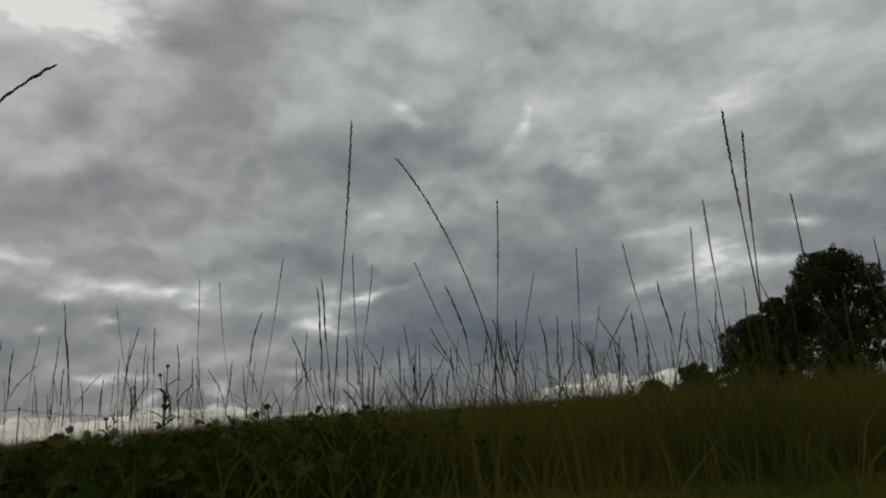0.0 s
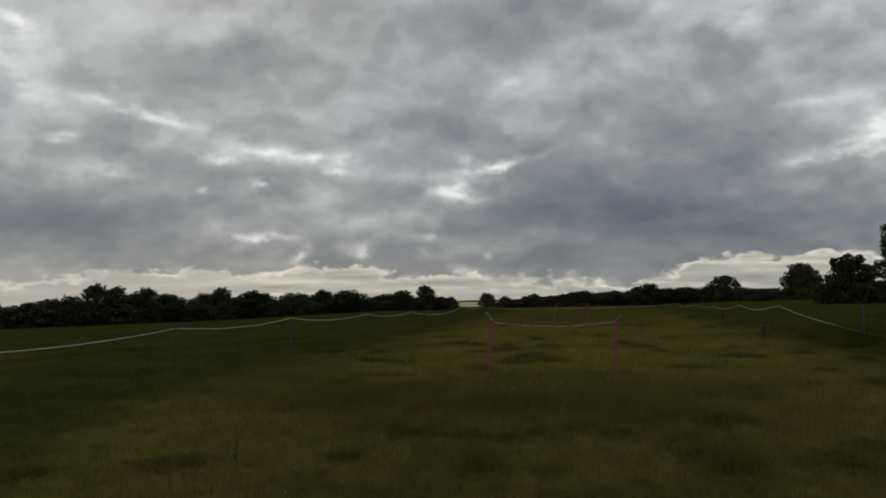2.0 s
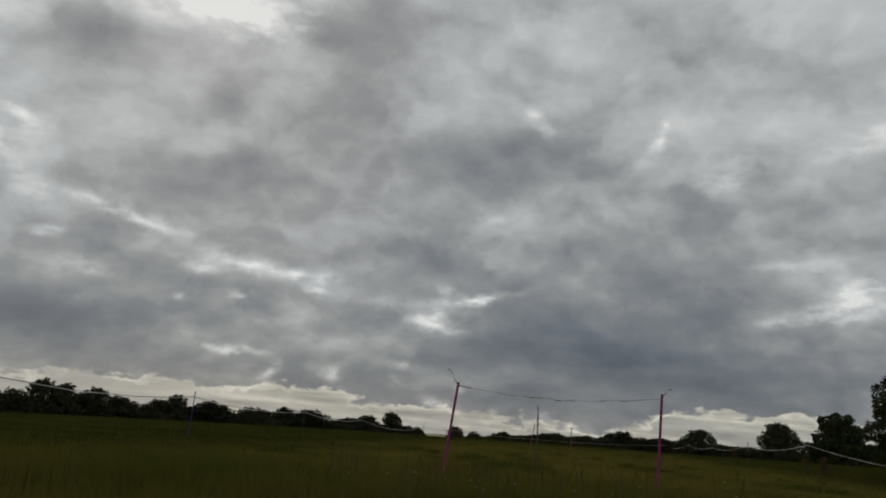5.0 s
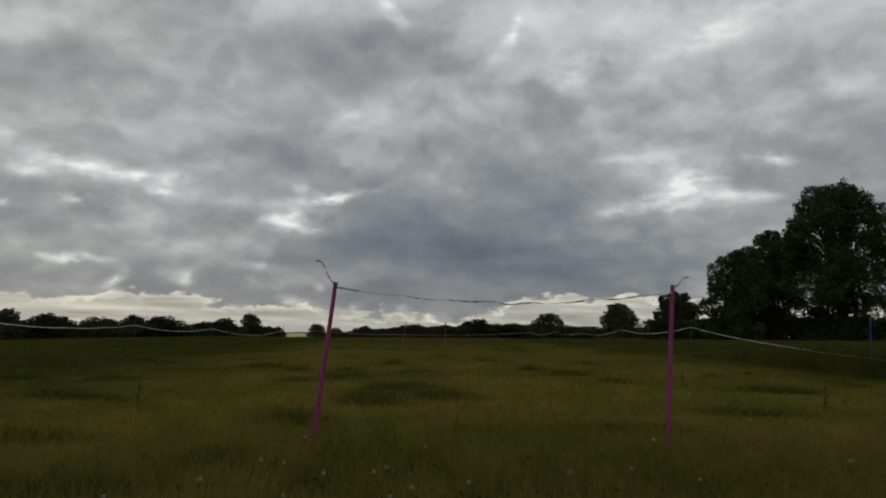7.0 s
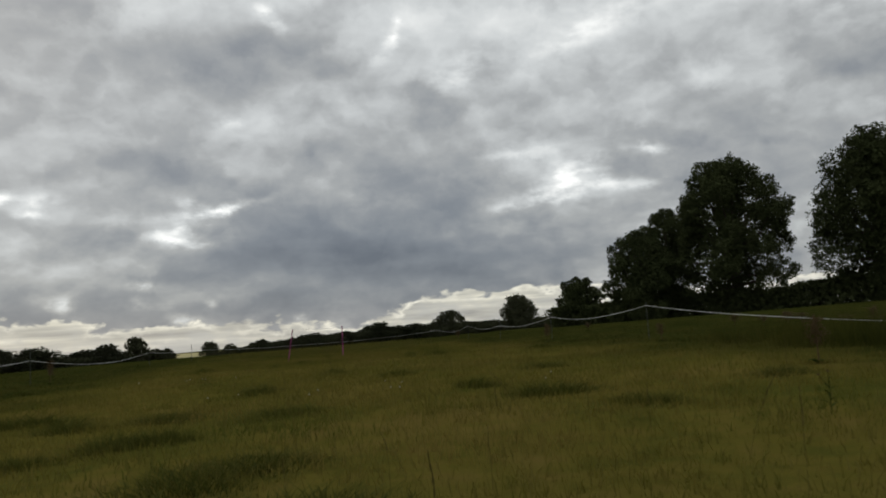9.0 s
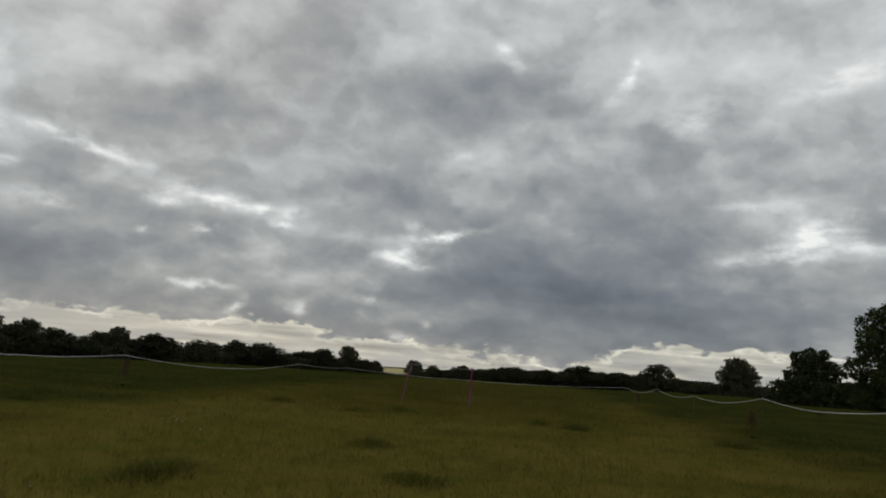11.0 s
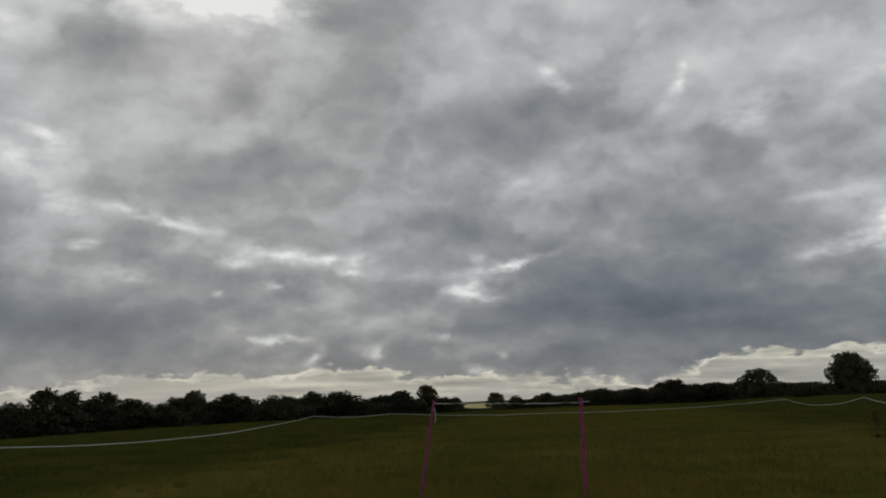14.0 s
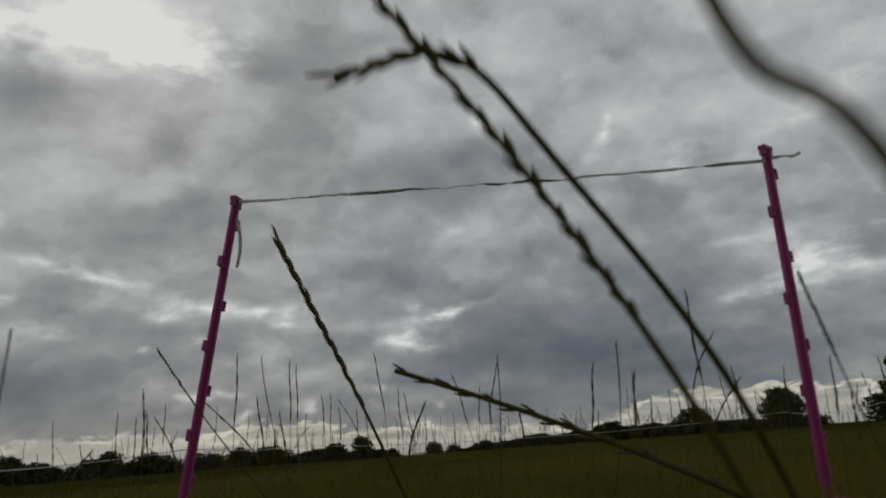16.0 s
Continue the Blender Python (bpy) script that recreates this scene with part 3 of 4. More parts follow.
def seed_head(rs, a, b, count, size, first=0, lean=0.09):
    """Spikelets set left and right along the line of points a..b."""
    vs, qs, c = [], [], 0
    seg = np.asarray(a), np.asarray(b)
    axis = seg[1] - seg[0]
    axis = axis / max(np.linalg.norm(axis), 1e-9)
    side = np.cross(axis, [0.4, 0.9, 0.1])
    side /= np.linalg.norm(side)
    for k in range(count):
        p = seg[0] + (seg[1] - seg[0]) * (k + 0.3) / count
        s = side if (k + first) % 2 else -side
        d = axis * 0.97 + s * lean + rs.normal(0, 0.03, 3)
        d /= np.linalg.norm(d)
        L = size * rs.uniform(0.8, 1.15)
        line = [p, p + d * L * 0.35 + s * L * 0.035, p + d * L * 0.75 + s * L * 0.02, p + d * L]
        v, q = tube(line, np.array([0.05, 0.10, 0.085, 0.02]) * L, 5, 0.7, c)
        vs.append(v), qs.append(q)
        c += len(v)
    return np.concatenate(vs), np.concatenate(qs)


def stalk(rs, root, tip, bow=(0, 0, 0), thick=0.0011, head=0.32, nod=(0, 0, 0), label="slender brown ryegrass stalk with a seed spike", lean=0.09):
    """One standing stalk from its root to its tip, bowed in the middle, its end nodding."""
    root, tip, bow, nod = (np.asarray(k, float) for k in (root, tip, bow, nod))
    ob = thing("grass_stalk", label, "grass stalk", "seed stalks", pose(*root))
    u = np.linspace(0, 1, 22)
    pts = np.outer(u, tip - root) + np.outer(4 * u * (1 - u), bow) + np.outer(np.clip((u - 0.72) / 0.28, 0, 1) ** 1.5, nod)
    pts += np.outer(np.sin(u * 11 + root[0] * 9) * 0.0009 * u, [1, 0.4, 0])
    long = np.linalg.norm(np.diff(pts, axis=0), axis=1).sum()
    v, q = tube(pts, thick * (1.25 - 0.45 * u), 6)
    stem = put("stem", quick("stem", v, q), M_STALK, ob)
    vs, qs, c = [], [], 0
    k0 = int(22 * (1 - head))
    each = max(1, round(long / 21 / 0.0078))
    for k in range(k0, 21):
        v, q = seed_head(rs, pts[k], pts[k + 1], each, 0.0130, k * each, lean)
        vs.append(v), qs.append(q + c)
        c += len(v)
    put("seed_spike", quick("seed_spike", np.concatenate(vs), np.concatenate(qs)), M_SEED, stem)
    return ob


def curved(points, n):
    """A smooth line through a few places."""
    p = np.asarray(points, float)
    p = np.concatenate([[2 * p[0] - p[1]], p, [2 * p[-1] - p[-2]]])
    t = np.linspace(1, len(p) - 2 - 1e-6, n)
    i = t.astype(int)
    u = (t - i)[:, None]
    a, b, c, d = p[i - 1], p[i], p[i + 1], p[i + 2]
    return b + 0.5 * u * (c - a + u * (2 * a - 5 * b + 4 * c - d + u * (3 * (b - c) + d - a)))


def bent_stalk(rs, places, thick, head, label):
    """A stalk that bends over, through a few places from its root."""
    ob = thing("grass_stalk", label, "grass stalk", "seed stalks", pose(*places[0]))
    pts = curved(places, 40) - np.asarray(places[0])
    v, q = tube(pts, thick * np.linspace(1.2, 0.8, 40), 6)
    stem = put("stem", quick("stem", v, q), M_STALK, ob)
    vs, qs, c = [], [], 0
    for k in range(int(40 * (1 - head)), 39, 1):
        v, q = seed_head(rs, pts[k], pts[k + 1], 1, 0.0165, k, 0.26)
        vs.append(v), qs.append(q + c)
        c += len(v)
    if vs:
        put("seed_spike", quick("seed_spike", np.concatenate(vs), np.concatenate(qs)), M_SEED, stem)
    return ob


# stalks that stand about the take-off place, before the first gate and before the second
rs = np.random.RandomState(5)


def standing(rows):
    for x, y, tx, ty, tz, bx, by, bz in rows:
        stalk(rs, (x, y, gz(x, y) - 0.01), (tx, ty, tz), (bx, by, bz), rs.uniform(0.0010, 0.0013), lean=0.10)


standing([(0.01, 1.37, 0.10, 1.21, 0.55, 0.007, -0.022, 0.03), (0.39, 1.54, 0.17, 1.38, 0.54, 0.03, -0.02, 0.05), (0.34, 1.95, 0.41, 1.79, 0.56, 0.014, -0.025, 0.02),
          (0.86, 1.30, 0.77, 1.15, 0.50, -0.015, -0.02, 0.03), (0.89, 1.42, 0.85, 1.26, 0.50, -0.011, -0.02, 0.03), (0.45, 2.83, 0.15, 2.65, 0.60, -0.02, -0.02, 0.03),
          (0.71, 2.56, 0.73, 2.40, 0.56, 0.0, -0.02, 0.02), (1.03, 2.47, 0.87, 2.31, 0.54, -0.02, -0.02, 0.04), (1.05, 2.26, 1.03, 2.10, 0.53, -0.007, -0.02, 0.02)])
standing([(1.02, 1.90, 0.94, 1.74, 0.51, -0.01, -0.02, 0.02), (1.22, 1.81, 1.15, 1.70, 0.50, -0.01, -0.02, 0.03), (-0.92, 3.30, -0.84, 3.10, 0.69, 0.010, -0.02, 0.02),
          (-0.71, 3.37, -0.78, 3.20, 0.69, -0.02, -0.02, 0.02), (-0.54, 2.78, -0.35, 2.60, 0.63, 0.02, -0.02, 0.03), (-1.55, 4.31, -1.68, 4.11, 0.78, -0.02, -0.02, 0.02),
          (-0.05, 2.67, -0.07, 2.50, 0.61, -0.012, -0.02, 0.02), (-0.18, 2.86, -0.02, 2.70, 0.61, 0.02, -0.02, 0.02), (0.55, 3.08, 0.64, 2.91, 0.58, -0.02, -0.02, 0.02),
          (1.03, 4.31, 1.17, 4.14, 0.60, 0.01, -0.02, 0.02)])
standing([(-0.572, 6.90, -0.585, 6.832, 0.478, 0.0, 0.0, 0.0), (0.15, 7.23, 0.10, 7.17, 0.46, -0.009, -0.01, 0.02), (-1.105, 7.947, -1.08, 7.891, 0.485, 0.007, -0.012, 0.012),
          (-1.198, 8.276, -1.111, 8.22, 0.43, 0.012, -0.012, 0.012), (-1.012, 8.121, -0.981, 8.071, 0.442, 0.009, -0.012, 0.012), (-0.757, 8.021, -0.869, 7.99, 0.411, -0.012, -0.006, 0.012),
          (-0.646, 7.873, -0.596, 7.823, 0.399, 0.009, -0.011, 0.012), (-0.565, 7.674, -0.497, 7.618, 0.417, 0.012, -0.012, 0.012), (-0.491, 7.786, -0.466, 7.742, 0.417, 0.01, -0.012, 0.012)])
standing([(-0.292, 8.009, -0.286, 7.972, 0.38, 0.0, -0.012, 0.0), (-0.237, 7.618, -0.23, 7.575, 0.411, 0.0, -0.011, 0.0), (-0.206, 7.742, -0.162, 7.699, 0.392, 0.011, -0.012, 0.0),
          (0.018, 7.705, 0.042, 7.662, 0.399, 0.007, -0.012, 0.0), (0.23, 7.31, 0.23, 7.26, 0.45, 0.008, -0.018, 0.0)])
standing([(0.09, 34.48, -0.05, 34.35, 0.37, 0.0, -0.02, 0.02), (0.61, 35.00, 0.45, 34.87, 0.42, -0.02, -0.02, 0.03), (-0.67, 34.85, -0.55, 34.76, 0.41, 0.02, -0.02, 0.03),
          (-0.25, 35.21, -0.52, 35.07, 0.42, -0.03, -0.02, 0.04), (0.26, 35.91, 0.32, 35.78, 0.46, 0.017, -0.02, 0.0), (-0.03, 36.08, 0.01, 35.95, 0.47, 0.009, -0.02, 0.0),
          (-0.55, 36.02, -0.65, 35.87, 0.51, -0.02, -0.02, 0.0)])
# bent stalks close before the second gate
stalk(rs, (0.24, 34.30, gz(0.24, 34.3)), (0.048, 34.194, 0.425), (0.04, 0.01, 0.0), 0.0017, 0.36, lean=0.24)
bent_stalk(rs, [(0.33, 34.49, gz(0.33, 34.49)), (0.23, 34.41, 0.25), (0.123, 34.297, 0.383), (0.075, 34.252, 0.425), (0.02, 34.236, 0.412)], 0.0021, 0.34, "tall ryegrass stalk whose seed spike nods over")
stalk(rs, (0.36, 34.40, gz(0.36, 34.4)), (0.023, 34.335, 0.281), (0.115, 0.01, 0.0), 0.0017, 0.34, lean=0.24)
bent_stalk(rs, [(0.31, 34.19, gz(0.31, 34.19)), (0.247, 34.15, 0.20), (0.189, 34.109, 0.299), (0.16, 34.099, 0.323), (0.146, 34.09, 0.35)], 0.0027, 0.0, "thick dark bent stem of coarse dry grass")
stalk(rs, (-0.34, 0.66, gz(-0.34, 0.66)), (-0.125, 0.604, 0.357), (-0.055, 0, 0.07), 0.0011, 0.5)
standing([(-0.31, 6.39, -0.294, 6.345, 0.447, 0.0, 0.0, 0.0)])
standing([(0.27, 33.19, 0.341, 33.08, 0.458, -0.006, 0.0, 0.01), (-0.06, 33.24, 0.009, 33.19, 0.438, -0.012, 0.0, 0.01), (0.19, 33.72, 0.25, 33.62, 0.47, 0.0, 0.0, 0.01), (0.345, 33.48, 0.341, 33.41, 0.428, 0.006, 0.0, 0.0)])
standing([(-0.07, 6.56, -0.03, 6.46, 0.60, 0.01, -0.01, 0.01), (-0.16, 7.65, -0.30, 7.56, 0.42, 0.01, -0.01, 0.01), (-0.92, 8.32, -0.81, 8.25, 0.46, 0.01, -0.01, 0.01)])


def many_stalks(rs, xy, low, tall):
    """Slender stalks with beaded seed spikes, some upright, some leaning or nodding."""
    vs, qs, c = [], [], 0
    u = np.array([0, 0.2, 0.4, 0.55, 0.64, 0.68, 0.73, 0.77, 0.82, 0.86, 0.91, 0.95, 1.0])
    bead = np.array([1.0, 0.9, 0.85, 0.8, 0.8, 2.5, 1.2, 2.7, 1.2, 2.5, 1.1, 1.9, 0.4])
    for x, y in xy:
        h, a = rs.uniform(low, tall), rs.uniform(0, 2 * np.pi)
        lean = rs.uniform(0.15, 0.55) * h if rs.rand() < 0.28 else rs.uniform(0, 0.12) * h
        nod = rs.uniform(0.04, 0.11) * h if rs.rand() < 0.3 else 0
        off = u ** 1.4 * lean + np.clip(u - 0.55, 0, 1) ** 2 * nod * 4
        wave = np.sin(u * 17 + x * 9) * 0.0022 * u
        p = np.stack([x + off * math.cos(a) + wave, y + off * math.sin(a), gz(x, y) - 0.01 + u * h - off ** 2 / (2 * h) - np.clip(u - 0.6, 0, 1) ** 2 * nod * 1.6], 1)
        v, q = tube(p, bead * rs.uniform(0.0009, 0.0014), 4, 1.0, c)
        vs.append(v), qs.append(q)
        c += len(v)
    return np.concatenate(vs), np.concatenate(qs)


rs = np.random.RandomState(8)
spots = np.concatenate([scatter(rs, 400, -3.5, 4.0, 2.4, 9.8), scatter(rs, 620, -3.8, 3.8, 35.2, 43.0), scatter(rs, 220, -8.5, 8.5, 9.0, 36.0)])
spots = spots[~((np.abs(spots[:, 0] + 0.40) < 1.25) & (spots[:, 1] > 4.5) & (spots[:, 1] < 8.5))]
many = many_stalks(rs, spots, 0.26, 0.52)
more = many_stalks(rs, scatter(rs, 230, -2.2, 1.8, 1.7, 4.4), 0.24, 0.58)
many = (np.concatenate([many[0], more[0]]), np.concatenate([many[1], more[1] + len(many[0])]))
gateway = many_stalks(rs, np.stack([rs.normal(-0.7, 0.75, 90), rs.uniform(8.9, 11.2, 90)], 1), 0.26, 0.45)
many = (np.concatenate([many[0], gateway[0]]), np.concatenate([many[1], gateway[1] + len(many[0])]))
thin = put("seed_stalks", quick("seed_stalks", *many), M_STALK)
tagged(thin, "scattered thin brown seed stalks rising out of the pasture", "grass stalks", kind="stuff")


# ---- the gates of pink posts and tape ----
def fence_post(foot, top, mat, label, lugs=7, wide=0.040, group="tread-in fence posts"):
    """A tread-in plastic post: ribbed shaft, tape lugs up one side, a hooked head, a foot step and a steel spike."""
    foot, top = Vector(foot), Vector(top)
    L = (top - foot).length
    turn = (top - foot).to_track_quat("Z", "Y").to_matrix().to_4x4()
    ob = thing("fence_post", label, "fence post", group, Matrix.Translation(foot) @ turn)
    bm = bmesh.new()
    for w, d in ((wide, 0.009), (0.010, wide * 0.72)):  # a cross of two ribs
        m = bmesh.ops.create_cube(bm, size=1.0)
        for v in m["verts"]:
            k = 1.0 if v.co.z < 0 else 0.86
            v.co = Vector((v.co.x * w * k, v.co.y * d * k, (v.co.z + 0.5) * (L - 0.02)))
    bmesh.ops.bevel(bm, geom=bm.edges[:], offset=0.0015, segments=1, affect="EDGES")
    shaft = part("shaft", bm, mat, ob)
    for i in range(lugs):
        z = L * (0.20 + 0.72 * i / max(1, lugs - 1))
        bm = bmesh.new()
        s = -1 if i % 2 else 1
        for sx, sy, sz, ox, oz in ((0.016, 0.013, 0.007, 0.021, -0.012), (0.006, 0.013, 0.028, 0.028, 0.0), (0.010, 0.013, 0.006, 0.023, 0.013)):
            m = bmesh.ops.create_cube(bm, size=1.0)
            for v in m["verts"]:
                v.co = Vector(((v.co.x * sx + ox * wide / 0.034) * s, v.co.y * sy, v.co.z * sz + z + oz))
        bmesh.ops.bevel(bm, geom=bm.edges[:], offset=0.001, segments=1, affect="EDGES")
        part("tape_lug", bm, mat, shaft)
    bm = bmesh.new()
    for sx, sy, sz, ox, oz in ((wide * 1.12, 0.022, 0.014, 0, -0.008), (0.010, 0.018, 0.030, wide * 0.42, -0.02), (0.010, 0.018, 0.024, -wide * 0.42, -0.02)):
        m = bmesh.ops.create_cube(bm, size=1.0)
        for v in m["verts"]:
            v.co = Vector((v.co.x * sx + ox, v.co.y * sy, v.co.z * sz + L + oz))
    bmesh.ops.bevel(bm, geom=bm.edges[:], offset=0.002, segments=2, affect="EDGES")
    part("hooked_head", bm, mat, ob)
    bm = bmesh.new()
    m = bmesh.ops.create_cube(bm, size=1.0)
    for v in m["verts"]:
        v.co = Vector((v.co.x * 0.075 + 0.035, v.co.y * 0.02, v.co.z * 0.012 + 0.05))
    bmesh.ops.bevel(bm, geom=bm.edges[:], offset=0.003, segments=2, affect="EDGES")
    part("foot_step", bm, mat, ob)
    v, q = tube([(0, 0, 0.05), (0, 0, -0.08), (0, 0, -0.14)], [0.004, 0.004, 0.0005], 6)
    put("spike", quick("spike", v, q), M_STEEL, ob, "dull steel ground spike")
    return ob


def sagging(a, b, sag, n=28, flutter=0.006, seed=3):
    r = np.random.RandomState(seed)
    u = np.linspace(0, 1, n)
    p = np.outer(1 - u, a) + np.outer(u, b)
    p[:, 2] -= sag * 4 * u * (1 - u)
    w = np.convolve(r.normal(0, 1, n), np.ones(4) / 4, "same") * np.sin(u * np.pi) * flutter
    p[:, 2] += w
    p[:, 1] += w * 0.6
    return p


def tape(name, runs, wide, mat, label, twist=0.12, seed=4):
    """A tape: its spans from post to post, and its short loose ends."""
    ob = thing(name, label, "fence tape")
    for i, pts in enumerate(runs):
        v, q = ribbon(pts, wide, twist, 0.0009, seed + i)
        kind = "span" if len(pts) > 16 else "loose_end"
        put(kind, quick(kind, v, q), mat, ob, "", False)
    return ob


def curl(start, heads, n=14):
    """A loose tape end through a few offsets, rounded off."""
    p = np.array([start] + [np.add(start, h) for h in heads])
    t = np.linspace(0, len(p) - 1, n)
    out = np.stack([np.interp(t, range(len(p)), p[:, k]) for k in range(3)], 1)
    for _ in range(2):
        out[1:-1] = (out[:-2] + 2 * out[1:-1] + out[2:]) / 4
    return out


PINK = "bright pink plastic tread-in post with moulded tape lugs"
AL, AR = (-1.0, 12.40, 1.03), (1.10, 12.42, 1.05)
BL, BR = (-0.72, 35.85, 0.99), (0.81, 35.89, 0.99)
for top, lean in ((AL, 0.115), (AR, 0.05), (BL, 0.17), (BR, 0.01)):
    fx, fy = top[0] - lean, top[1] + 0.01
    fence_post((fx, fy, gz(fx, fy) - 0.02), top, M_PINK, PINK, group="pink gate posts")
ta, tb = (AL[0] + 0.012, AL[1] - 0.016, AL[2] - 0.035), (AR[0] - 0.012, AR[1] - 0.016, AR[2] - 0.05)
tape("gate_tape", [sagging(ta, tb, 0.075, 70, 0.010), curl((ta[0] - 0.01, ta[1], ta[2] + 0.01), [(-0.045, -0.005, 0.05), (-0.07, -0.01, 0.12), (-0.10, -0.012, 0.155), (-0.125, -0.01, 0.145)]),
                   curl((tb[0] + 0.02, tb[1], tb[2] + 0.03), [(0.03, 0, 0.03), (0.05, 0, 0.065), (0.09, 0, 0.07)])],
     0.0115, M_TAPEGREY, "weathered grey-white tape tied across two pink posts with curled loose ends", 0.5)
ta, tb = (BL[0] + 0.012, BL[1] - 0.016, BL[2] - 0.022), (BR[0] - 0.012, BR[1] - 0.016, BR[2] - 0.05)
tape("gate_tape", [sagging(ta, tb, 0.006, 60, 0.007, 6), curl((ta[0] - 0.005, ta[1], ta[2] - 0.05), [(0.012, -0.004, -0.05), (0.014, -0.004, -0.10), (0.002, 0, -0.15)]),
                   curl((tb[0] + 0.02, tb[1], tb[2] + 0.006), [(0.03, 0, 0.004), (0.055, 0, -0.002), (0.075, 0, 0.008)])],
     0.0095, M_TAPEGREY, "weathered grey-white tape stretched taut between two pink posts", 0.35, 9)

# ---- the tape fences along both sides and across the end ----
WEST = [(-8.5, 0.5, 0, 0.85), (-8.5, 7.4, 0, 0.85), (-8.4, 14.5, 0, 0.88), (-8.3, 20.7, 1, 0.88), (-8.2, 28.2, 0, 0.78), (-8.1, 35.5, 2, 0.68), (-8.0, 50.3, 2, 0.63), (-6.6, 54.0, 0, 0.6)]
EAST = [(8.2, 9.0, 0, 0.60), (7.9, 20.8, 1, 0.38), (8.0, 29.5, 0, 0.84), (8.0, 36.7, 2, 0.76), (8.0, 43.5, 0, 0.6), (8.0, 50.0, 2, 0.68), (8.0, 58.5, 0, 0.6)]
NORTH = [(-6.6, 54.0, 0, 0.6), (-1.0, 56.5, 2, 0.38), (8.0, 58.5, 0, 0.6)]
POSTS = {0: (M_GREENPOST, "dark green plastic tread-in fence post carrying white tape"),
         1: (M_BLUE, "dark blue plastic tread-in fence post carrying white tape"),
         2: (M_GREENPOST, "dark green plastic tread-in fence post carrying white tape")}
for row in (WEST, EAST, NORTH[1:2]):
    for x, y, kind, _ in row:
        mat, label = POSTS[kind]
        fence_post((x, y, gz(x, y) - 0.10), (x + 0.01, y, gz(x, y) + (1.0 if kind == 1 else 0.92)), mat, label, 4, 0.03, "side fence posts")


def fence_tape(row, sag, label, seed, wide=0.0165):
    runs = []
    for i, (p, q) in enumerate(zip(row, row[1:])):
        a = (p[0], p[1], gz(p[0], p[1]) + p[3])
        b = (q[0], q[1], gz(q[0], q[1]) + q[3])
        span = math.dist(a, b)
        runs.append(sagging(a, b, sag * span / 9, 24, 0.012, seed + i))
    tape("fence_tape", runs, wide, M_TAPE, label, 0.05, seed)


fence_tape(WEST, 0.17, "white woven fence tape sagging from post to post along the field", 21)
fence_tape([EAST[0]] + EAST[2:], 0.22, "white woven fence tape sagging from post to post along the field", 41, 0.012)
fence_tape(NORTH, 0.10, "white woven fence tape strung across the far end of the paddock", 61, 0.015)


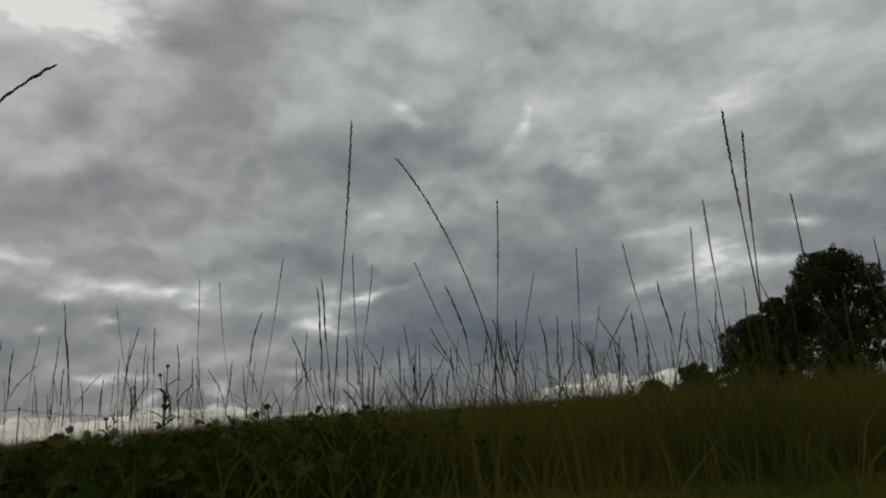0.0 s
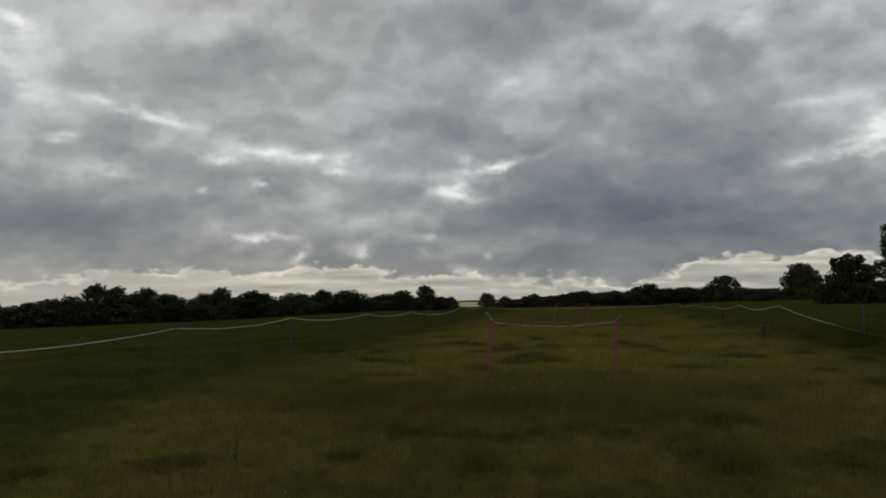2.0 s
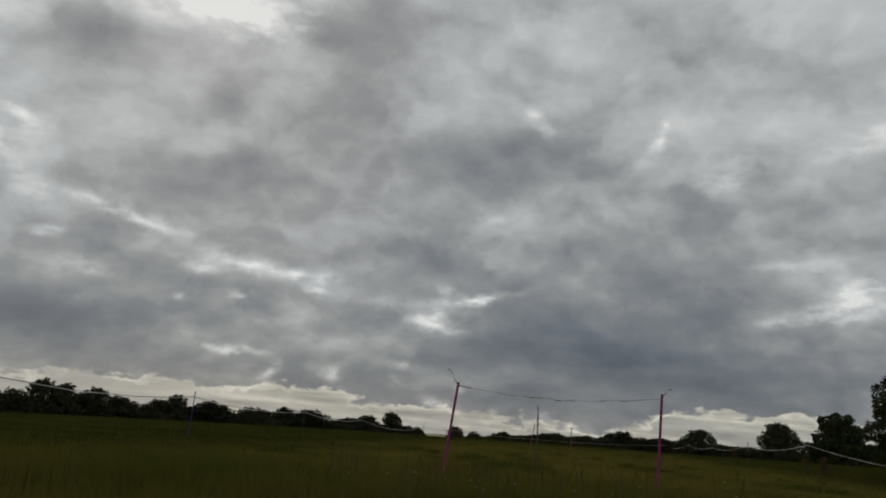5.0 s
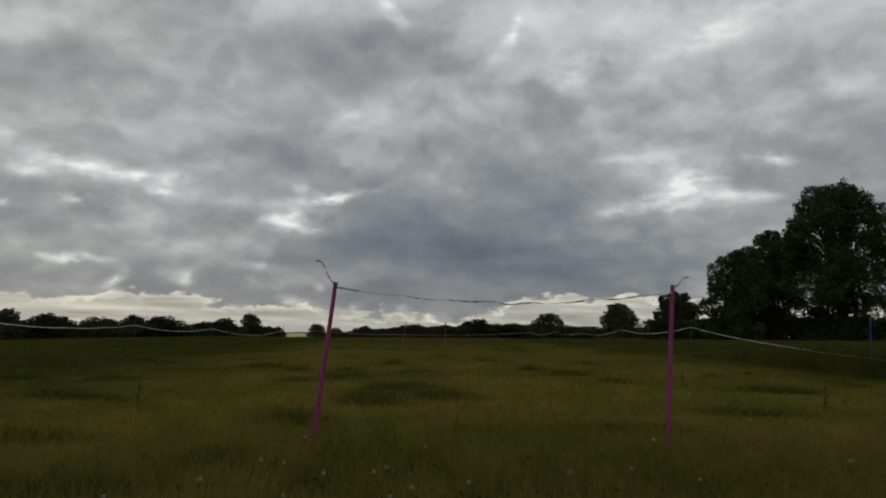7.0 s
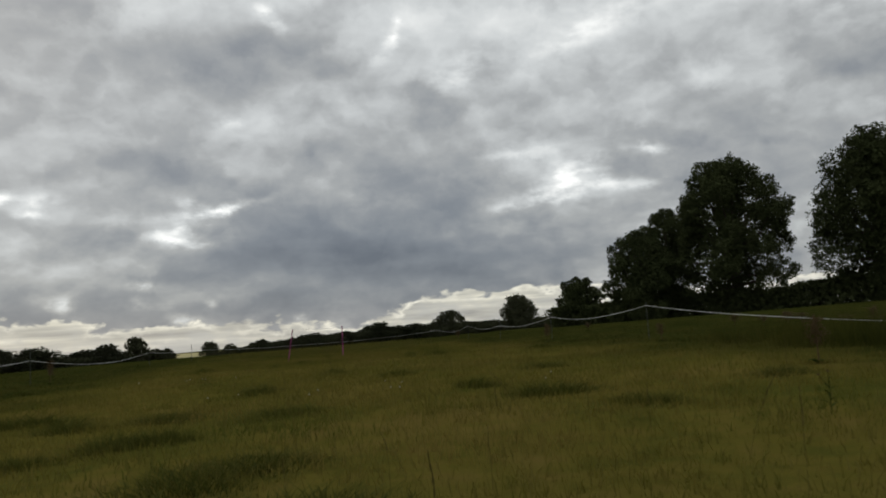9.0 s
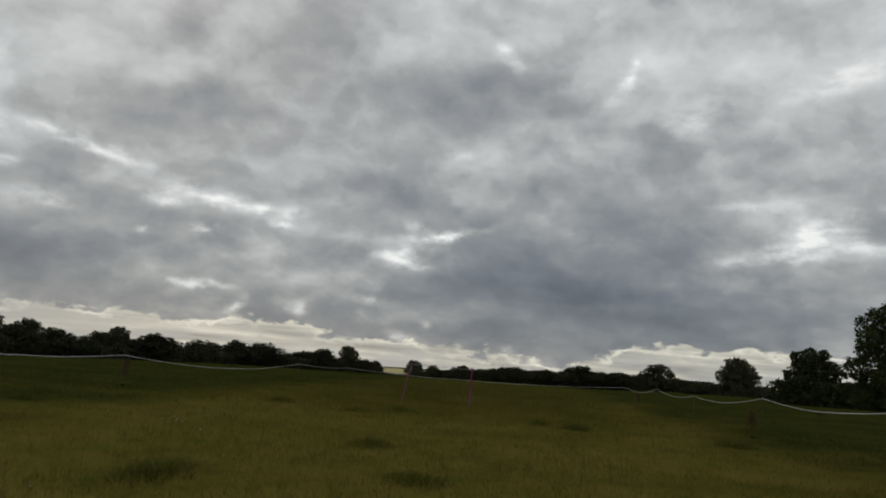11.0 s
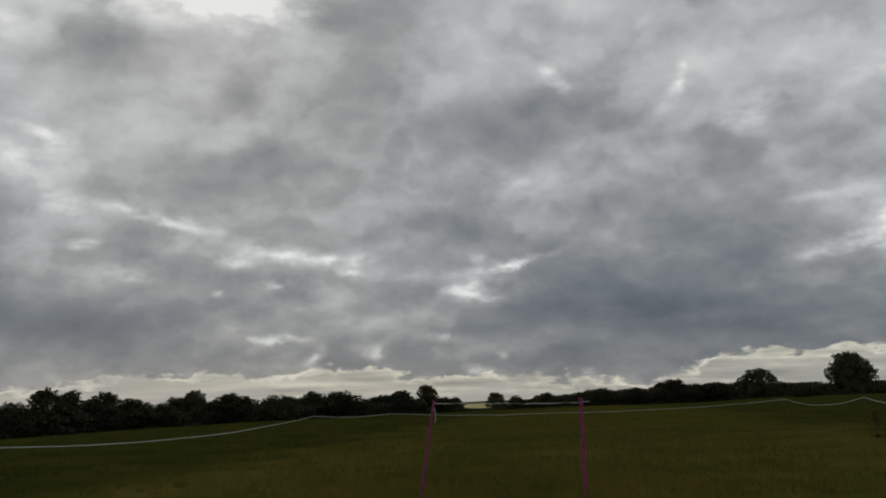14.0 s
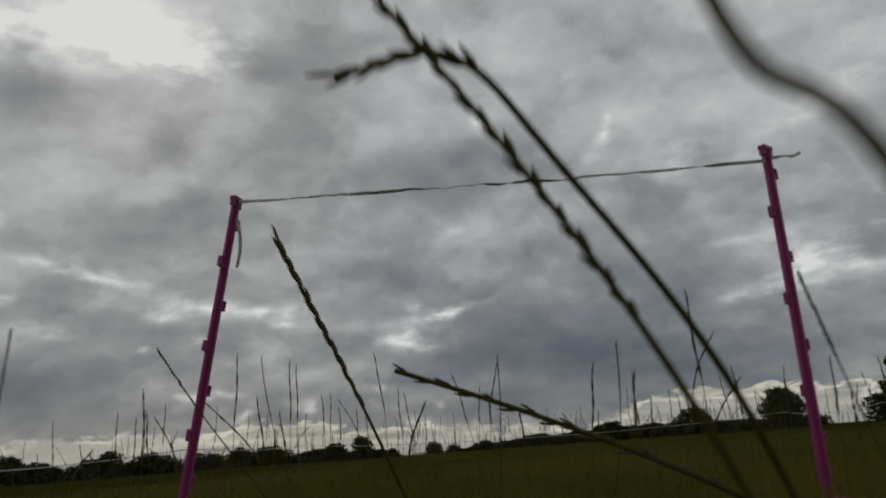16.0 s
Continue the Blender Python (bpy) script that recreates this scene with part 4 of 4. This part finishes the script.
# ---- trees ----
def crown_cloud(rs, height, wide, lobes, leaves, leaf, low, sparse=0.0, lopside=0.0, tight=1.0):
    """Leaf sprays gathered in round boughs over a broad uneven dome. Returns verts, quads, bough centres and sizes."""
    u = (np.arange(lobes) + 0.5) / lobes
    a = np.arange(lobes) * 2.399 + rs.uniform(-0.45, 0.45, lobes)
    h = u ** 0.70
    dome = np.where(h < 0.42, 0.80 + 0.20 * np.sin(np.clip(h / 0.42, 0, 1) * np.pi / 2), np.sqrt(np.clip(1 - ((h - 0.42) / 0.64) ** 2, 0.0, 1)))
    rad = rs.uniform(0.13, 0.21, lobes) * wide * (1.08 - 0.22 * h) * tight
    inner = np.arange(lobes) % 4 == 0
    reach = np.maximum(dome * wide / 2 * rs.uniform(0.84, 1.06, lobes) - rad * 0.8, 0) * np.where(inner, 0.35, 1.0)
    deep = height * (1 - low)
    cs = np.stack([np.cos(a) * reach + lopside * h * wide, np.sin(a) * reach, low * height + np.maximum(h * deep - rad * 0.62, rad * 0.55)], 1)
    pick = rs.choice(lobes, leaves, p=rad ** 2.1 / (rad ** 2.1).sum())
    d = rs.normal(0, 1, (leaves, 3))
    d /= np.linalg.norm(d, axis=1, keepdims=True)
    spray = rs.normal(0, 1, (lobes, 18, 3))
    spray /= np.linalg.norm(spray, axis=2, keepdims=True)
    spray *= rs.uniform(0.62, 0.98, (lobes, 18, 1))
    b = spray[pick, rs.randint(0, 18, leaves)] * rad[pick][:, None]
    shell = d * (rad[pick] * rs.rand(leaves) ** 0.35 * 0.92)[:, None]
    tuft = b + d * (rad[pick] * 0.30 * rs.rand(leaves) ** 0.5)[:, None]
    p = cs[pick] + np.where((rs.rand(leaves) < 0.42)[:, None], shell, tuft) * np.array([1, 1, 0.80])
    core = rs.rand(leaves) < (0.06 if sparse > 0.35 else 0.22)
    ball = d * (rs.rand(leaves) ** 0.4)[:, None] * np.array([wide * 0.40, wide * 0.40, deep * 0.40])
    p = np.where(core[:, None], ball + [lopside * wide * 0.45, 0, low * height + deep * 0.46], p)
    if sparse:
        f = 2 * np.pi / (wide * 0.19)
        hole = np.sin(p[:, 0] * f + 1.3 * np.sin(p[:, 2] * f * 0.7)) * np.sin(p[:, 1] * f * 0.35 + 1) + 0.8 * np.sin(p[:, 2] * f * 0.9 + 1.7 * np.sin(p[:, 0] * f * 0.5))
        upper = np.clip((p[:, 2] / height - 0.45) * 2.2, 0, 0.8)
        p = p[hole < 1.35 - 0.95 * sparse + upper]
    n = len(p)
    a1 = rs.normal(0, 1, (n, 3))
    a1 /= np.linalg.norm(a1, axis=1, keepdims=True)
    a2 = np.cross(a1, rs.normal(0, 1, (n, 3)))
    a2 /= np.linalg.norm(a2, axis=1, keepdims=True)
    s = leaf * rs.uniform(0.5, 1.3, n)[:, None]
    v = np.stack([p - a1 * s, p + a2 * s * 0.55, p + a1 * s, p - a2 * s * 0.55], 1).reshape(-1, 3)
    i = np.arange(n)[:, None] * 4
    return v, i + np.arange(4)[None, :], cs, rad


def tree(seed, height, wide, leaves, leaf, label, lobes=26, low=0.08, trunk=0.04, sparse=0.0, mat=None, lopside=0.0, category="tree", group="", tight=1.0):
    rs = np.random.RandomState(seed)
    ob = thing("oak_tree" if category == "tree" else "bush", label, category, group)
    v, q, cs, rad = crown_cloud(rs, height, wide, lobes, leaves, leaf, low, sparse, lopside, tight)
    fork = height * 0.30
    limbs = [([(0, 0, -0.4), (0.01 * wide, 0, fork * 0.5), (0, 0.01 * wide, fork), (0, 0, height * 0.62)], np.array([1.35, 1.0, 0.85, 0.3]) * trunk * wide)]
    for c, r in zip(cs, rad):
        s = np.array([0, 0, fork * rs.uniform(0.7, 1.6)])
        s[2] = min(s[2], c[2] * 0.9)
        m = (s + c) / 2 + rs.normal(0, 0.02 * wide, 3)
        limbs.append(([s, m, c], np.array([0.36, 0.22, 0.06]) * trunk * wide))
    tv, tq = tubes(limbs, 7)
    put("trunk", quick("trunk", tv, tq), M_BARK, ob)
    put("crown", quick("crown", v, q), mat or M_LEAF, ob, "", False)
    return ob


def stand(ob, x, y, sx=1.0, sz=1.0, turn=0.0, sink=0.0):
    ob.matrix_basis = pose(x, y, gz(x, y) - sink, 0, 0, turn) @ Matrix.Diagonal((sx, sx, sz, 1))
    return ob


# the oaks on the east side
OAK = "tall spreading oak in full dark-green leaf, standing in a hedge"
stand(tree(31, 19.9, 15.0, 84000, 0.165, OAK, 46, 0.12, 0.045, 0.42, tight=0.95, group="hedgerow oaks"), 52.3, 93.4)
stand(tree(32, 19.7, 15.4, 84000, 0.175, OAK, 52, 0.07, 0.045, 0.15, group="hedgerow oaks"), 63.6, 81.4)
stand(tree(33, 18.2, 14.0, 44000, 0.23, OAK, 40, 0.08, 0.045, 0.25, group="hedgerow oaks"), 74.5, 76)
stand(tree(34, 12.2, 10.6, 42000, 0.16, "dense dark-green hedgerow tree beside tall oaks", 30, 0.0, 0.045, group="hedgerow trees"), 42.6, 99)
stand(tree(35, 14.9, 7.6, 30000, 0.16, "slender dark-green hedgerow tree crowded against a tall oak", 24, 0.04, 0.05, group="hedgerow trees"), 47.6, 101)
stand(tree(36, 7.3, 7.6, 18000, 0.18, "small round dark-green hedgerow tree", 20, 0.0, 0.05, 0.2, group="hedgerow trees"), 39, 113)
stand(tree(37, 14.6, 16.6, 16000, 0.36, "lone broad oak with a flat-domed dark crown", 34, 0.0, 0.05, mat=M_FARLEAF), 85, 298)
stand(tree(38, 12.8, 19.0, 11000, 0.40, "wide open-crowned tree with ragged thin branches", 30, 0.04, 0.04, 0.5, mat=M_FARLEAF, lopside=-0.12, tight=0.85), 71, 368)

# the far wood, tree by tree
FAR = "dark broadleaf tree in a distant line of woodland"
kinds = [tree(41, 13.0, 13.0, 10000, 0.34, FAR, 26, 0.0, 0.04, mat=M_FARLEAF, group="far woodland trees"),
         tree(42, 13.0, 12.0, 10000, 0.34, FAR, 22, 0.0, 0.04, mat=M_FARLEAF, group="far woodland trees", lopside=0.08),
         tree(43, 13.0, 14.0, 10000, 0.34, FAR, 32, 0.0, 0.04, mat=M_FARLEAF, group="far woodland trees", lopside=-0.06)]
thin_kind = tree(44, 13.0, 11.0, 5600, 0.42, "thin-crowned tree with sky showing through in a distant woodland", 26, 0.03, 0.04, 0.55, mat=M_FARLEAF, group="far woodland trees")
WOOD = [(-190, 169, 3.8, 8, 0), (-186, 175, 1.6, 10, 1), (-181, 181, 1.4, 9, 2), (-180, 189, 1.8, 10, 0), (-173, 196, 2.4, 13, 1), (-164, 205, 5.1, 13, 2),
        (-164, 218, 5.8, 9, 3), (-162, 226, 3.7, 9, 3), (-157, 237, 5.5, 13, 0), (-152, 247, 5.5, 12, 1), (-149, 255, 3.5, 10, 2), (-145, 269, 5.8, 12, 0)]
WOOD += [(-136, 280, 7.0, 15, 1), (-126, 296, 5.9, 18, 2), (-120, 321, 4.6, 14, 0), (-109, 325, 7.0, 24, 2), (-99, 349, 3.0, 13, 1), (-89, 352, 4.0, 15, 0),
         (-79, 360, 4.4, 9, 3), (-71, 367, 2.0, 12, 1), (-77, 376, 1.6, 9, 2), (-69, 381, 0.2, 7, 0), (-52, 401, 2.2, 11, 0), (-42, 402, 2.0, 10, 2), (-35, 408, -0.5, 9, 1), (-26, 404, 1.3, 11, 0), (-18, 404, 1.6, 7, 1)]
WOOD += [(-10, 395, 2.7, 11, 2), (2, 395, 2.6, 15, 0), (16, 389, 4.4, 14, 1), (25, 389, 4.0, 11, 2), (35, 383, 6.1, 16, 0), (49, 377, 5.9, 16, 1), (83, 355, 0.6, 14, 2), (71, 302, 0.6, 11, 0),
         (-204, 160, 2.5, 15, 2), (-215, 148, 3.5, 16, 0), (-225, 138, 3.0, 16, 1)]
for (x0, y0, t0, w0, _), (x1, y1, t1, w1, _) in zip(WOOD[:20], WOOD[1:20]):
    WOOD.append(((x0 + x1) / 2 - 5, (y0 + y1) / 2 + 7, (t0 + t1) / 2 - 2.4 + 1.1 * math.sin(x0), (w0 + w1) / 2, len(WOOD) % 3))
for (x0, y0, t0, w0, _), (x1, y1, t1, w1, _) in zip(WOOD[24:32], WOOD[25:33]):
    WOOD.append(((x0 + x1) / 2, (y0 + y1) / 2 + 8, (t0 + t1) / 2 - 0.5, (w0 + w1) / 2, len(WOOD) % 3))
used = set()
rs = np.random.RandomState(77)
for x, y, top, wide, k in WOOD:
    src = (kinds + [thin_kind])[k]
    base_w = (13.0, 12.0, 14.0, 11.0)[k]
    h = max(2.5, top + 0.9 - gz(x, y))
    m = pose(x, y, gz(x, y) - 0.3, 0, 0, rs.uniform(0, 360)) @ Matrix.Diagonal((wide * 1.32 / base_w, wide * 1.32 / base_w, (h + 0.2) / 13.0, 1))
    if k in used:
        copy_thing(src, m)
    else:
        src.matrix_basis = m
        used.add(k)


def hedge(line, deep, per_m, leaf, mat, rs):
    vs, c = [], 0
    for (x0, y0, h0), (x1, y1, h1) in zip(line, line[1:]):
        L = math.hypot(x1 - x0, y1 - y0)
        n = int(L * per_m)
        u = rs.rand(n)
        x, y = x0 + (x1 - x0) * u + rs.normal(0, deep / 2, n), y0 + (y1 - y0) * u + rs.normal(0, deep / 2, n)
        top = (h0 + (h1 - h0) * u) * (0.86 + 0.14 * np.sin(u * L * 0.5) * np.sin(u * L * 0.21 + 1))
        p = np.stack([x, y, ground(x, y) + rs.rand(n) ** 0.8 * top], 1)
        a1 = rs.normal(0, 1, (n, 3))
        a1 /= np.linalg.norm(a1, axis=1, keepdims=True)
        a2 = np.cross(a1, rs.normal(0, 1, (n, 3)))
        a2 /= np.linalg.norm(a2, axis=1, keepdims=True)
        s = leaf * rs.uniform(0.5, 1.3, n)[:, None]
        vs.append(np.stack([p - a1 * s, p + a2 * s * 0.6, p + a1 * s, p - a2 * s * 0.6], 1).reshape(-1, 3))
    v = np.concatenate(vs)
    return quick("hedge", v, np.arange(len(v)).reshape(-1, 4))


rs = np.random.RandomState(19)
h = put("hedge", hedge([(36, 116, 3.2), (44, 102, 3.6), (58, 86, 3.2), (74, 70, 3.6), (95, 48, 5.0), (120, 20, 5.0)], 1.4, 800, 0.22, M_LEAF, rs), M_LEAF, None, "", False)
tagged(h, "thick dark-green hedge running beneath tall oaks", "hedge", kind="stuff")
h = put("undergrowth", hedge([(-240, 120, 8), (-190, 166, 6), (-172, 196, 5.5), (-160, 232, 6), (-140, 275, 6.5), (-112, 326, 6), (-76, 366, 4.5), (-70, 374, 2.6), (-50, 396, 2.0), (-44, 400, 4.8), (-30, 406, 5.6), (10, 392, 7.4), (60, 372, 8.0), (84, 352, 5.4), (110, 330, 5.0)], 3.0, 230, 0.5, M_FARLEAF, rs), M_FARLEAF, None, "", False)
tagged(h, "dark scrub filling the foot of a distant wood", "scrub", kind="stuff")

# a pale mown field that shows in the gap of the far wood
bm = bmesh.new()
pts = [(-74, 430), (-40, 430), (-48, 520), (-96, 520)]
bm.faces.new([bm.verts.new((x, y, -8.6 + (y - 430) * 0.048)) for x, y in pts])
hay = part("hay_field", bm, M_HAY)
tagged(hay, "pale yellow mown field on a rise beyond the wood", "field", kind="structure")


# ---- flowers and weeds ----
def clover_flower(rs, x, y, tall):
    ob = thing("clover_flower", "white clover flower head on a thin green stem in the grass", "flower", "clover flowers", pose(x, y, gz(x, y)))
    lean = rs.uniform(-0.02, 0.02, 2)
    top = np.array([lean[0], lean[1], tall])
    v, q = tube([(0, 0, -0.01), (lean[0] * 0.3, lean[1] * 0.3, tall * 0.5), top], [0.0011, 0.001, 0.0009], 5)
    put("stem", quick("stem", v, q), M_CLOVER, ob)
    vs, qs, c = [], [], 0
    for k in range(34):
        z = 1 - 2 * (k + 0.5) / 34
        a = k * 2.399
        d = np.array([math.cos(a) * math.sqrt(1 - z * z), math.sin(a) * math.sqrt(1 - z * z), z])
        L = 0.010 * rs.uniform(0.85, 1.15)
        v, q = tube([top + d * 0.001, top + d * L * 0.7 + np.array([0, 0, 0.001]), top + d * L + np.array([0, 0, 0.0016])], [0.0008, 0.0019, 0.0006], 4, 1.0, c)
        vs.append(v), qs.append(q)
        c += len(v)
    put("flower_head", quick("flower_head", np.concatenate(vs), np.concatenate(qs)), M_FLORET, ob, "round head of many off-white florets")
    return ob


rs = np.random.RandomState(23)
heads = [clover_flower(rs, -0.9, 11.2, 0.13), clover_flower(rs, -0.3, 11.0, 0.15), clover_flower(rs, 0.2, 11.4, 0.12)]
spots = []
for cx, cy, sx, sy, n in ((-0.7, 10.9, 0.40, 0.35, 15), (0.5, 11.6, 0.8, 0.3, 6), (0.9, 3.2, 0.8, 0.6, 3), (0.7, 21.0, 1.5, 0.8, 10), (-2.2, 26.5, 0.9, 0.6, 6), (2.2, 13.5, 1.5, 1.0, 6)):
    spots += [(cx + rs.normal(0, sx), cy + rs.normal(0, sy)) for _ in range(n)]
spots += [(-1.6, 4.9), (-0.41, 2.1), (-1.8, 5.6), (-0.68, 4.3), (-1.16, 2.8), (0.69, 2.9), (-1.5, 4.7)]
for i, (x, y) in enumerate(spots):
    if math.hypot(x - 0.25, y + 0.03) > 0.6:
        copy_thing(heads[i % 3], pose(x, y, gz(x, y) - rs.uniform(0, 0.03), 0, 0, rs.uniform(0, 360)))

# larger heads standing out of the clover mat
for x, y, k, size in ((-0.69, 1.87, 1, 1.30), (-0.66, 1.89, 0, 1.50), (-0.84, 2.02, 1, 1.40), (-0.54, 2.28, 1, 1.40), (-0.55, 2.38, 0, 1.55), (-0.45, 2.20, 1, 1.38), (-0.14, 1.36, 0, 1.40),
                      (-0.50, 1.86, 1, 1.28), (-0.23, 2.48, 0, 1.45), (-0.44, 1.44, 2, 1.40)):
    copy_thing(heads[k], pose(x, y, gz(x, y) - 0.035, 0, 0, rs.uniform(0, 360)) @ Matrix.Diagonal((size * 0.9, size * 0.9, size * 0.9, 1)))


def clover_patch(rs, spots):
    """Three-lobed clover leaves, each on its thin stem and tipped its own way."""
    vs, qs, c = [], [], 0
    for x, y in spots:
        g = gz(x, y)
        p = np.array([x, y, g + rs.uniform(0.02, 0.085) + 0.04 * rs.rand() ** 2 * (0.85 < y < 1.9)])
        n = np.array([rs.normal(0, 0.75), rs.normal(-0.25, 0.75), 1.0])
        n /= np.linalg.norm(n)
        e1 = np.cross(n, [0.3, 0.9, 0.2])
        e1 /= np.linalg.norm(e1)
        e2 = np.cross(n, e1)
        a0, r = rs.uniform(0, 6.3), rs.uniform(0.007, 0.0125)
        for k in range(3):
            a = a0 + k * 2.094
            d, t = e1 * math.cos(a) + e2 * math.sin(a), e2 * math.cos(a) - e1 * math.sin(a)
            up = n * r * 0.14
            vs += [p, p + d * r * 0.62 + t * r * 0.56 + up, p + d * r * 1.25 + t * r * 0.42 + up, p + d * r * 1.16, p + d * r * 1.25 - t * r * 0.42 + up, p + d * r * 0.62 - t * r * 0.56 + up]
            qs += [(c, c + 1, c + 2, c + 3), (c, c + 3, c + 4, c + 5)]
            c += 6
        f = np.array([x + rs.normal(0, 0.012), y + rs.normal(0, 0.012), g - 0.005])
        w = np.array([0.0007, 0.0003, 0])
        vs += [f - w, f + w, p + w, p - w]
        qs.append((c, c + 1, c + 2, c + 3))
        c += 4
    return quick("clover_leaves", np.array(vs), np.array(qs))


cl = np.concatenate([scatter(rs, 3600, -2.4, 0.3, 1.0, 3.2, 0.12), scatter(rs, 7800, -1.1, 0.05, 0.75, 1.8, 0.11), scatter(rs, 1300, -2.2, 1.6, 9.8, 12.2, 0.12)])
leaves = put("clover_leaves", clover_patch(rs, cl), M_CLOVER, None, "", False)
tagged(leaves, "low mat of three-lobed green clover leaves in the grass", "clover", kind="stuff")


def dock(rs, x, y, tall, label):
    """A dock plant: reddish seed stem with side spikes, and broad leaves at its foot."""
    ob = thing("dock_plant", label, "weed", "dock plants", pose(x, y, gz(x, y)))
    runs, seeds, c, vs, qs = [([(0, 0, -0.02), (0.01, 0, tall * 0.5), (0.03, 0.01, tall)], [0.006, 0.004, 0.002])], [], 0, [], []
    for k in range(9):
        z = tall * (0.35 + 0.06 * k)
        a = k * 2.4
        L = tall * 0.22 * (1 - k * 0.07)
        e = np.array([math.cos(a) * L * 0.5, math.sin(a) * L * 0.5, z + L])
        runs.append(([(0.01, 0, z), e], [0.002, 0.001]))
        for j in range(34):
            p = np.array([0.01, 0, z]) * (1 - j / 34) + e * j / 34 + rs.normal(0, 0.020, 3)
            v, q = tube([p, p + [0, 0, 0.008], p + [0, 0, 0.017]], [0.003, 0.009, 0.002], 4, 0.6, c)
            vs.append(v), qs.append(q)
            c += len(v)
    tv, tq = tubes(runs, 6)
    put("stem", quick("stem", tv, tq), M_DOCK, ob)
    put("seed_cluster", quick("seed_cluster", np.concatenate(vs), np.concatenate(qs)), M_DOCK, ob, "rust-brown clustered seeds")["kind"] = "stuff"
    for k in range(6):
        a, L = k * 1.05 + rs.uniform(-0.2, 0.2), rs.uniform(0.08, 0.14)
        u = np.linspace(0, 1, 7)
        d, s = np.array([math.cos(a), math.sin(a), 0]), np.array([-math.sin(a), math.cos(a), 0])
        mid = np.outer(u * L, d) + np.outer(np.sin(u * 2.2) * L * 0.55, [0, 0, 1])
        w = np.sin(np.clip(u * 1.1, 0, 1) * np.pi) * L * 0.17 + 0.004
        v = np.concatenate([mid + np.outer(w, s), mid - [0, 0, 0.004], mid - np.outer(w, s)])
        i = np.arange(6)
        put("leaf", quick("leaf", v, np.concatenate([np.stack([i, i + 1, i + 8, i + 7], 1), np.stack([i + 7, i + 8, i + 15, i + 14], 1)])), M_CLOVER, ob)
    return ob


rs = np.random.RandomState(29)
DOCK = "rust-brown dock plant gone to seed among pasture grass"
first = dock(rs, -6.96, 33.63, 0.66, DOCK)
first.scale = (1.5, 1.5, 1.0)
for x, y in ((6.6, 33.0), (7.3, 27.5), (6.2, 44.0), (9.5, 24.0), (5.2, 20.0)):
    copy_thing(first, pose(x, y, gz(x, y), 0, 0, rs.uniform(0, 360)) @ Matrix.Diagonal((1, 1, rs.uniform(0.6, 1.0), 1)))


def weed(rs, x, y, tall, label, heads=1):
    """An upright leafy weed: a stem with alternate toothed leaves and round bristly heads."""
    ob = thing("thistle", label, "weed", "upright weeds", pose(x, y, gz(x, y)))
    top = np.array([rs.uniform(-0.02, 0.02), 0.0, tall])
    runs = [([(0, 0, -0.02), top * 0.5 + [0.004, 0, 0], top], [0.003, 0.0024, 0.0016])]
    tips = [top]
    for k in range(1, heads):
        a = k * 2.4
        tips.append(top * 0.72 + np.array([math.cos(a) * 0.05, math.sin(a) * 0.05, tall * 0.2]))
        runs.append(([top * 0.6, tips[-1]], [0.0018, 0.0013]))
    v, q = tubes(runs, 6)
    put("stem", quick("stem", v, q), M_CLOVER, ob)
    for k in range(9):
        a, L = k * 2.4, tall * rs.uniform(0.16, 0.26) * (1.1 - 0.06 * k)
        u = np.linspace(0, 1, 9)
        d, side = np.array([math.cos(a), math.sin(a), 0]), np.array([-math.sin(a), math.cos(a), 0])
        mid = top * (0.15 + 0.08 * k) + np.outer(u * L, d) + np.outer(np.sin(u * 2.0) * L * 0.5, [0, 0, 1])
        w = (np.sin(np.clip(u * 1.05, 0, 1) * np.pi) * L * 0.16 + 0.001) * np.where(np.arange(9) % 2, 1.35, 0.75)
        v = np.concatenate([mid + np.outer(w, side), mid - [0, 0, 0.003], mid - np.outer(w, side)])
        i = np.arange(8)
        put("leaf", quick("leaf", v, np.concatenate([np.stack([i, i + 1, i + 10, i + 9], 1), np.stack([i + 9, i + 10, i + 19, i + 18], 1)])), M_CLOVER, ob)
    for tip in tips:
        vs, qs, c = [], [], 0
        for k in range(30):
            z = 1 - 2 * (k + 0.5) / 30
            a = k * 2.399
            d = np.array([math.cos(a) * math.sqrt(1 - z * z), math.sin(a) * math.sqrt(1 - z * z), z])
            v, q = tube([tip + d * 0.001, tip + d * 0.005, tip + d * 0.008], [0.0010, 0.0018, 0.0004], 4, 1.0, c)
            vs.append(v), qs.append(q)
            c += len(v)
        put("flower_head", quick("flower_head", np.concatenate(vs), np.concatenate(qs)), M_DOCK, ob, "round brown bristly flower head")
    return ob


rs = np.random.RandomState(37)
WEED = "upright dark-green thistle with toothed leaves and a round head"
for x, y, top, heads in ((-0.83, 2.69, 0.27, 2), (-0.57, 2.02, 0.09, 1), (-0.12, 1.51, 0.05, 2), (-1.22, 3.06, 0.10, 1), (-1.05, 2.75, 0.09, 1)):
    weed(rs, x, y, top - gz(x, y), WEED, heads)
for x, y, tall in ((-2.5, 5.9, 0.34), (-3.1, 15.0, 0.30), (3.21, 14.4, 0.32), (2.9, 17.0, 0.26)):
    weed(rs, x, y, tall, WEED, 2)
for x, y in ((13.1, 32.3), (13.0, 33.6), (10.0, 25.2), (11.6, 28.6), (9.3, 23.7), (12.4, 30.2), (13.3, 46.5)):
    copy_thing(first, pose(x, y, gz(x, y), 0, 0, rs.uniform(0, 360)) @ Matrix.Diagonal((1.7, 1.7, rs.uniform(0.45, 0.7), 1)))
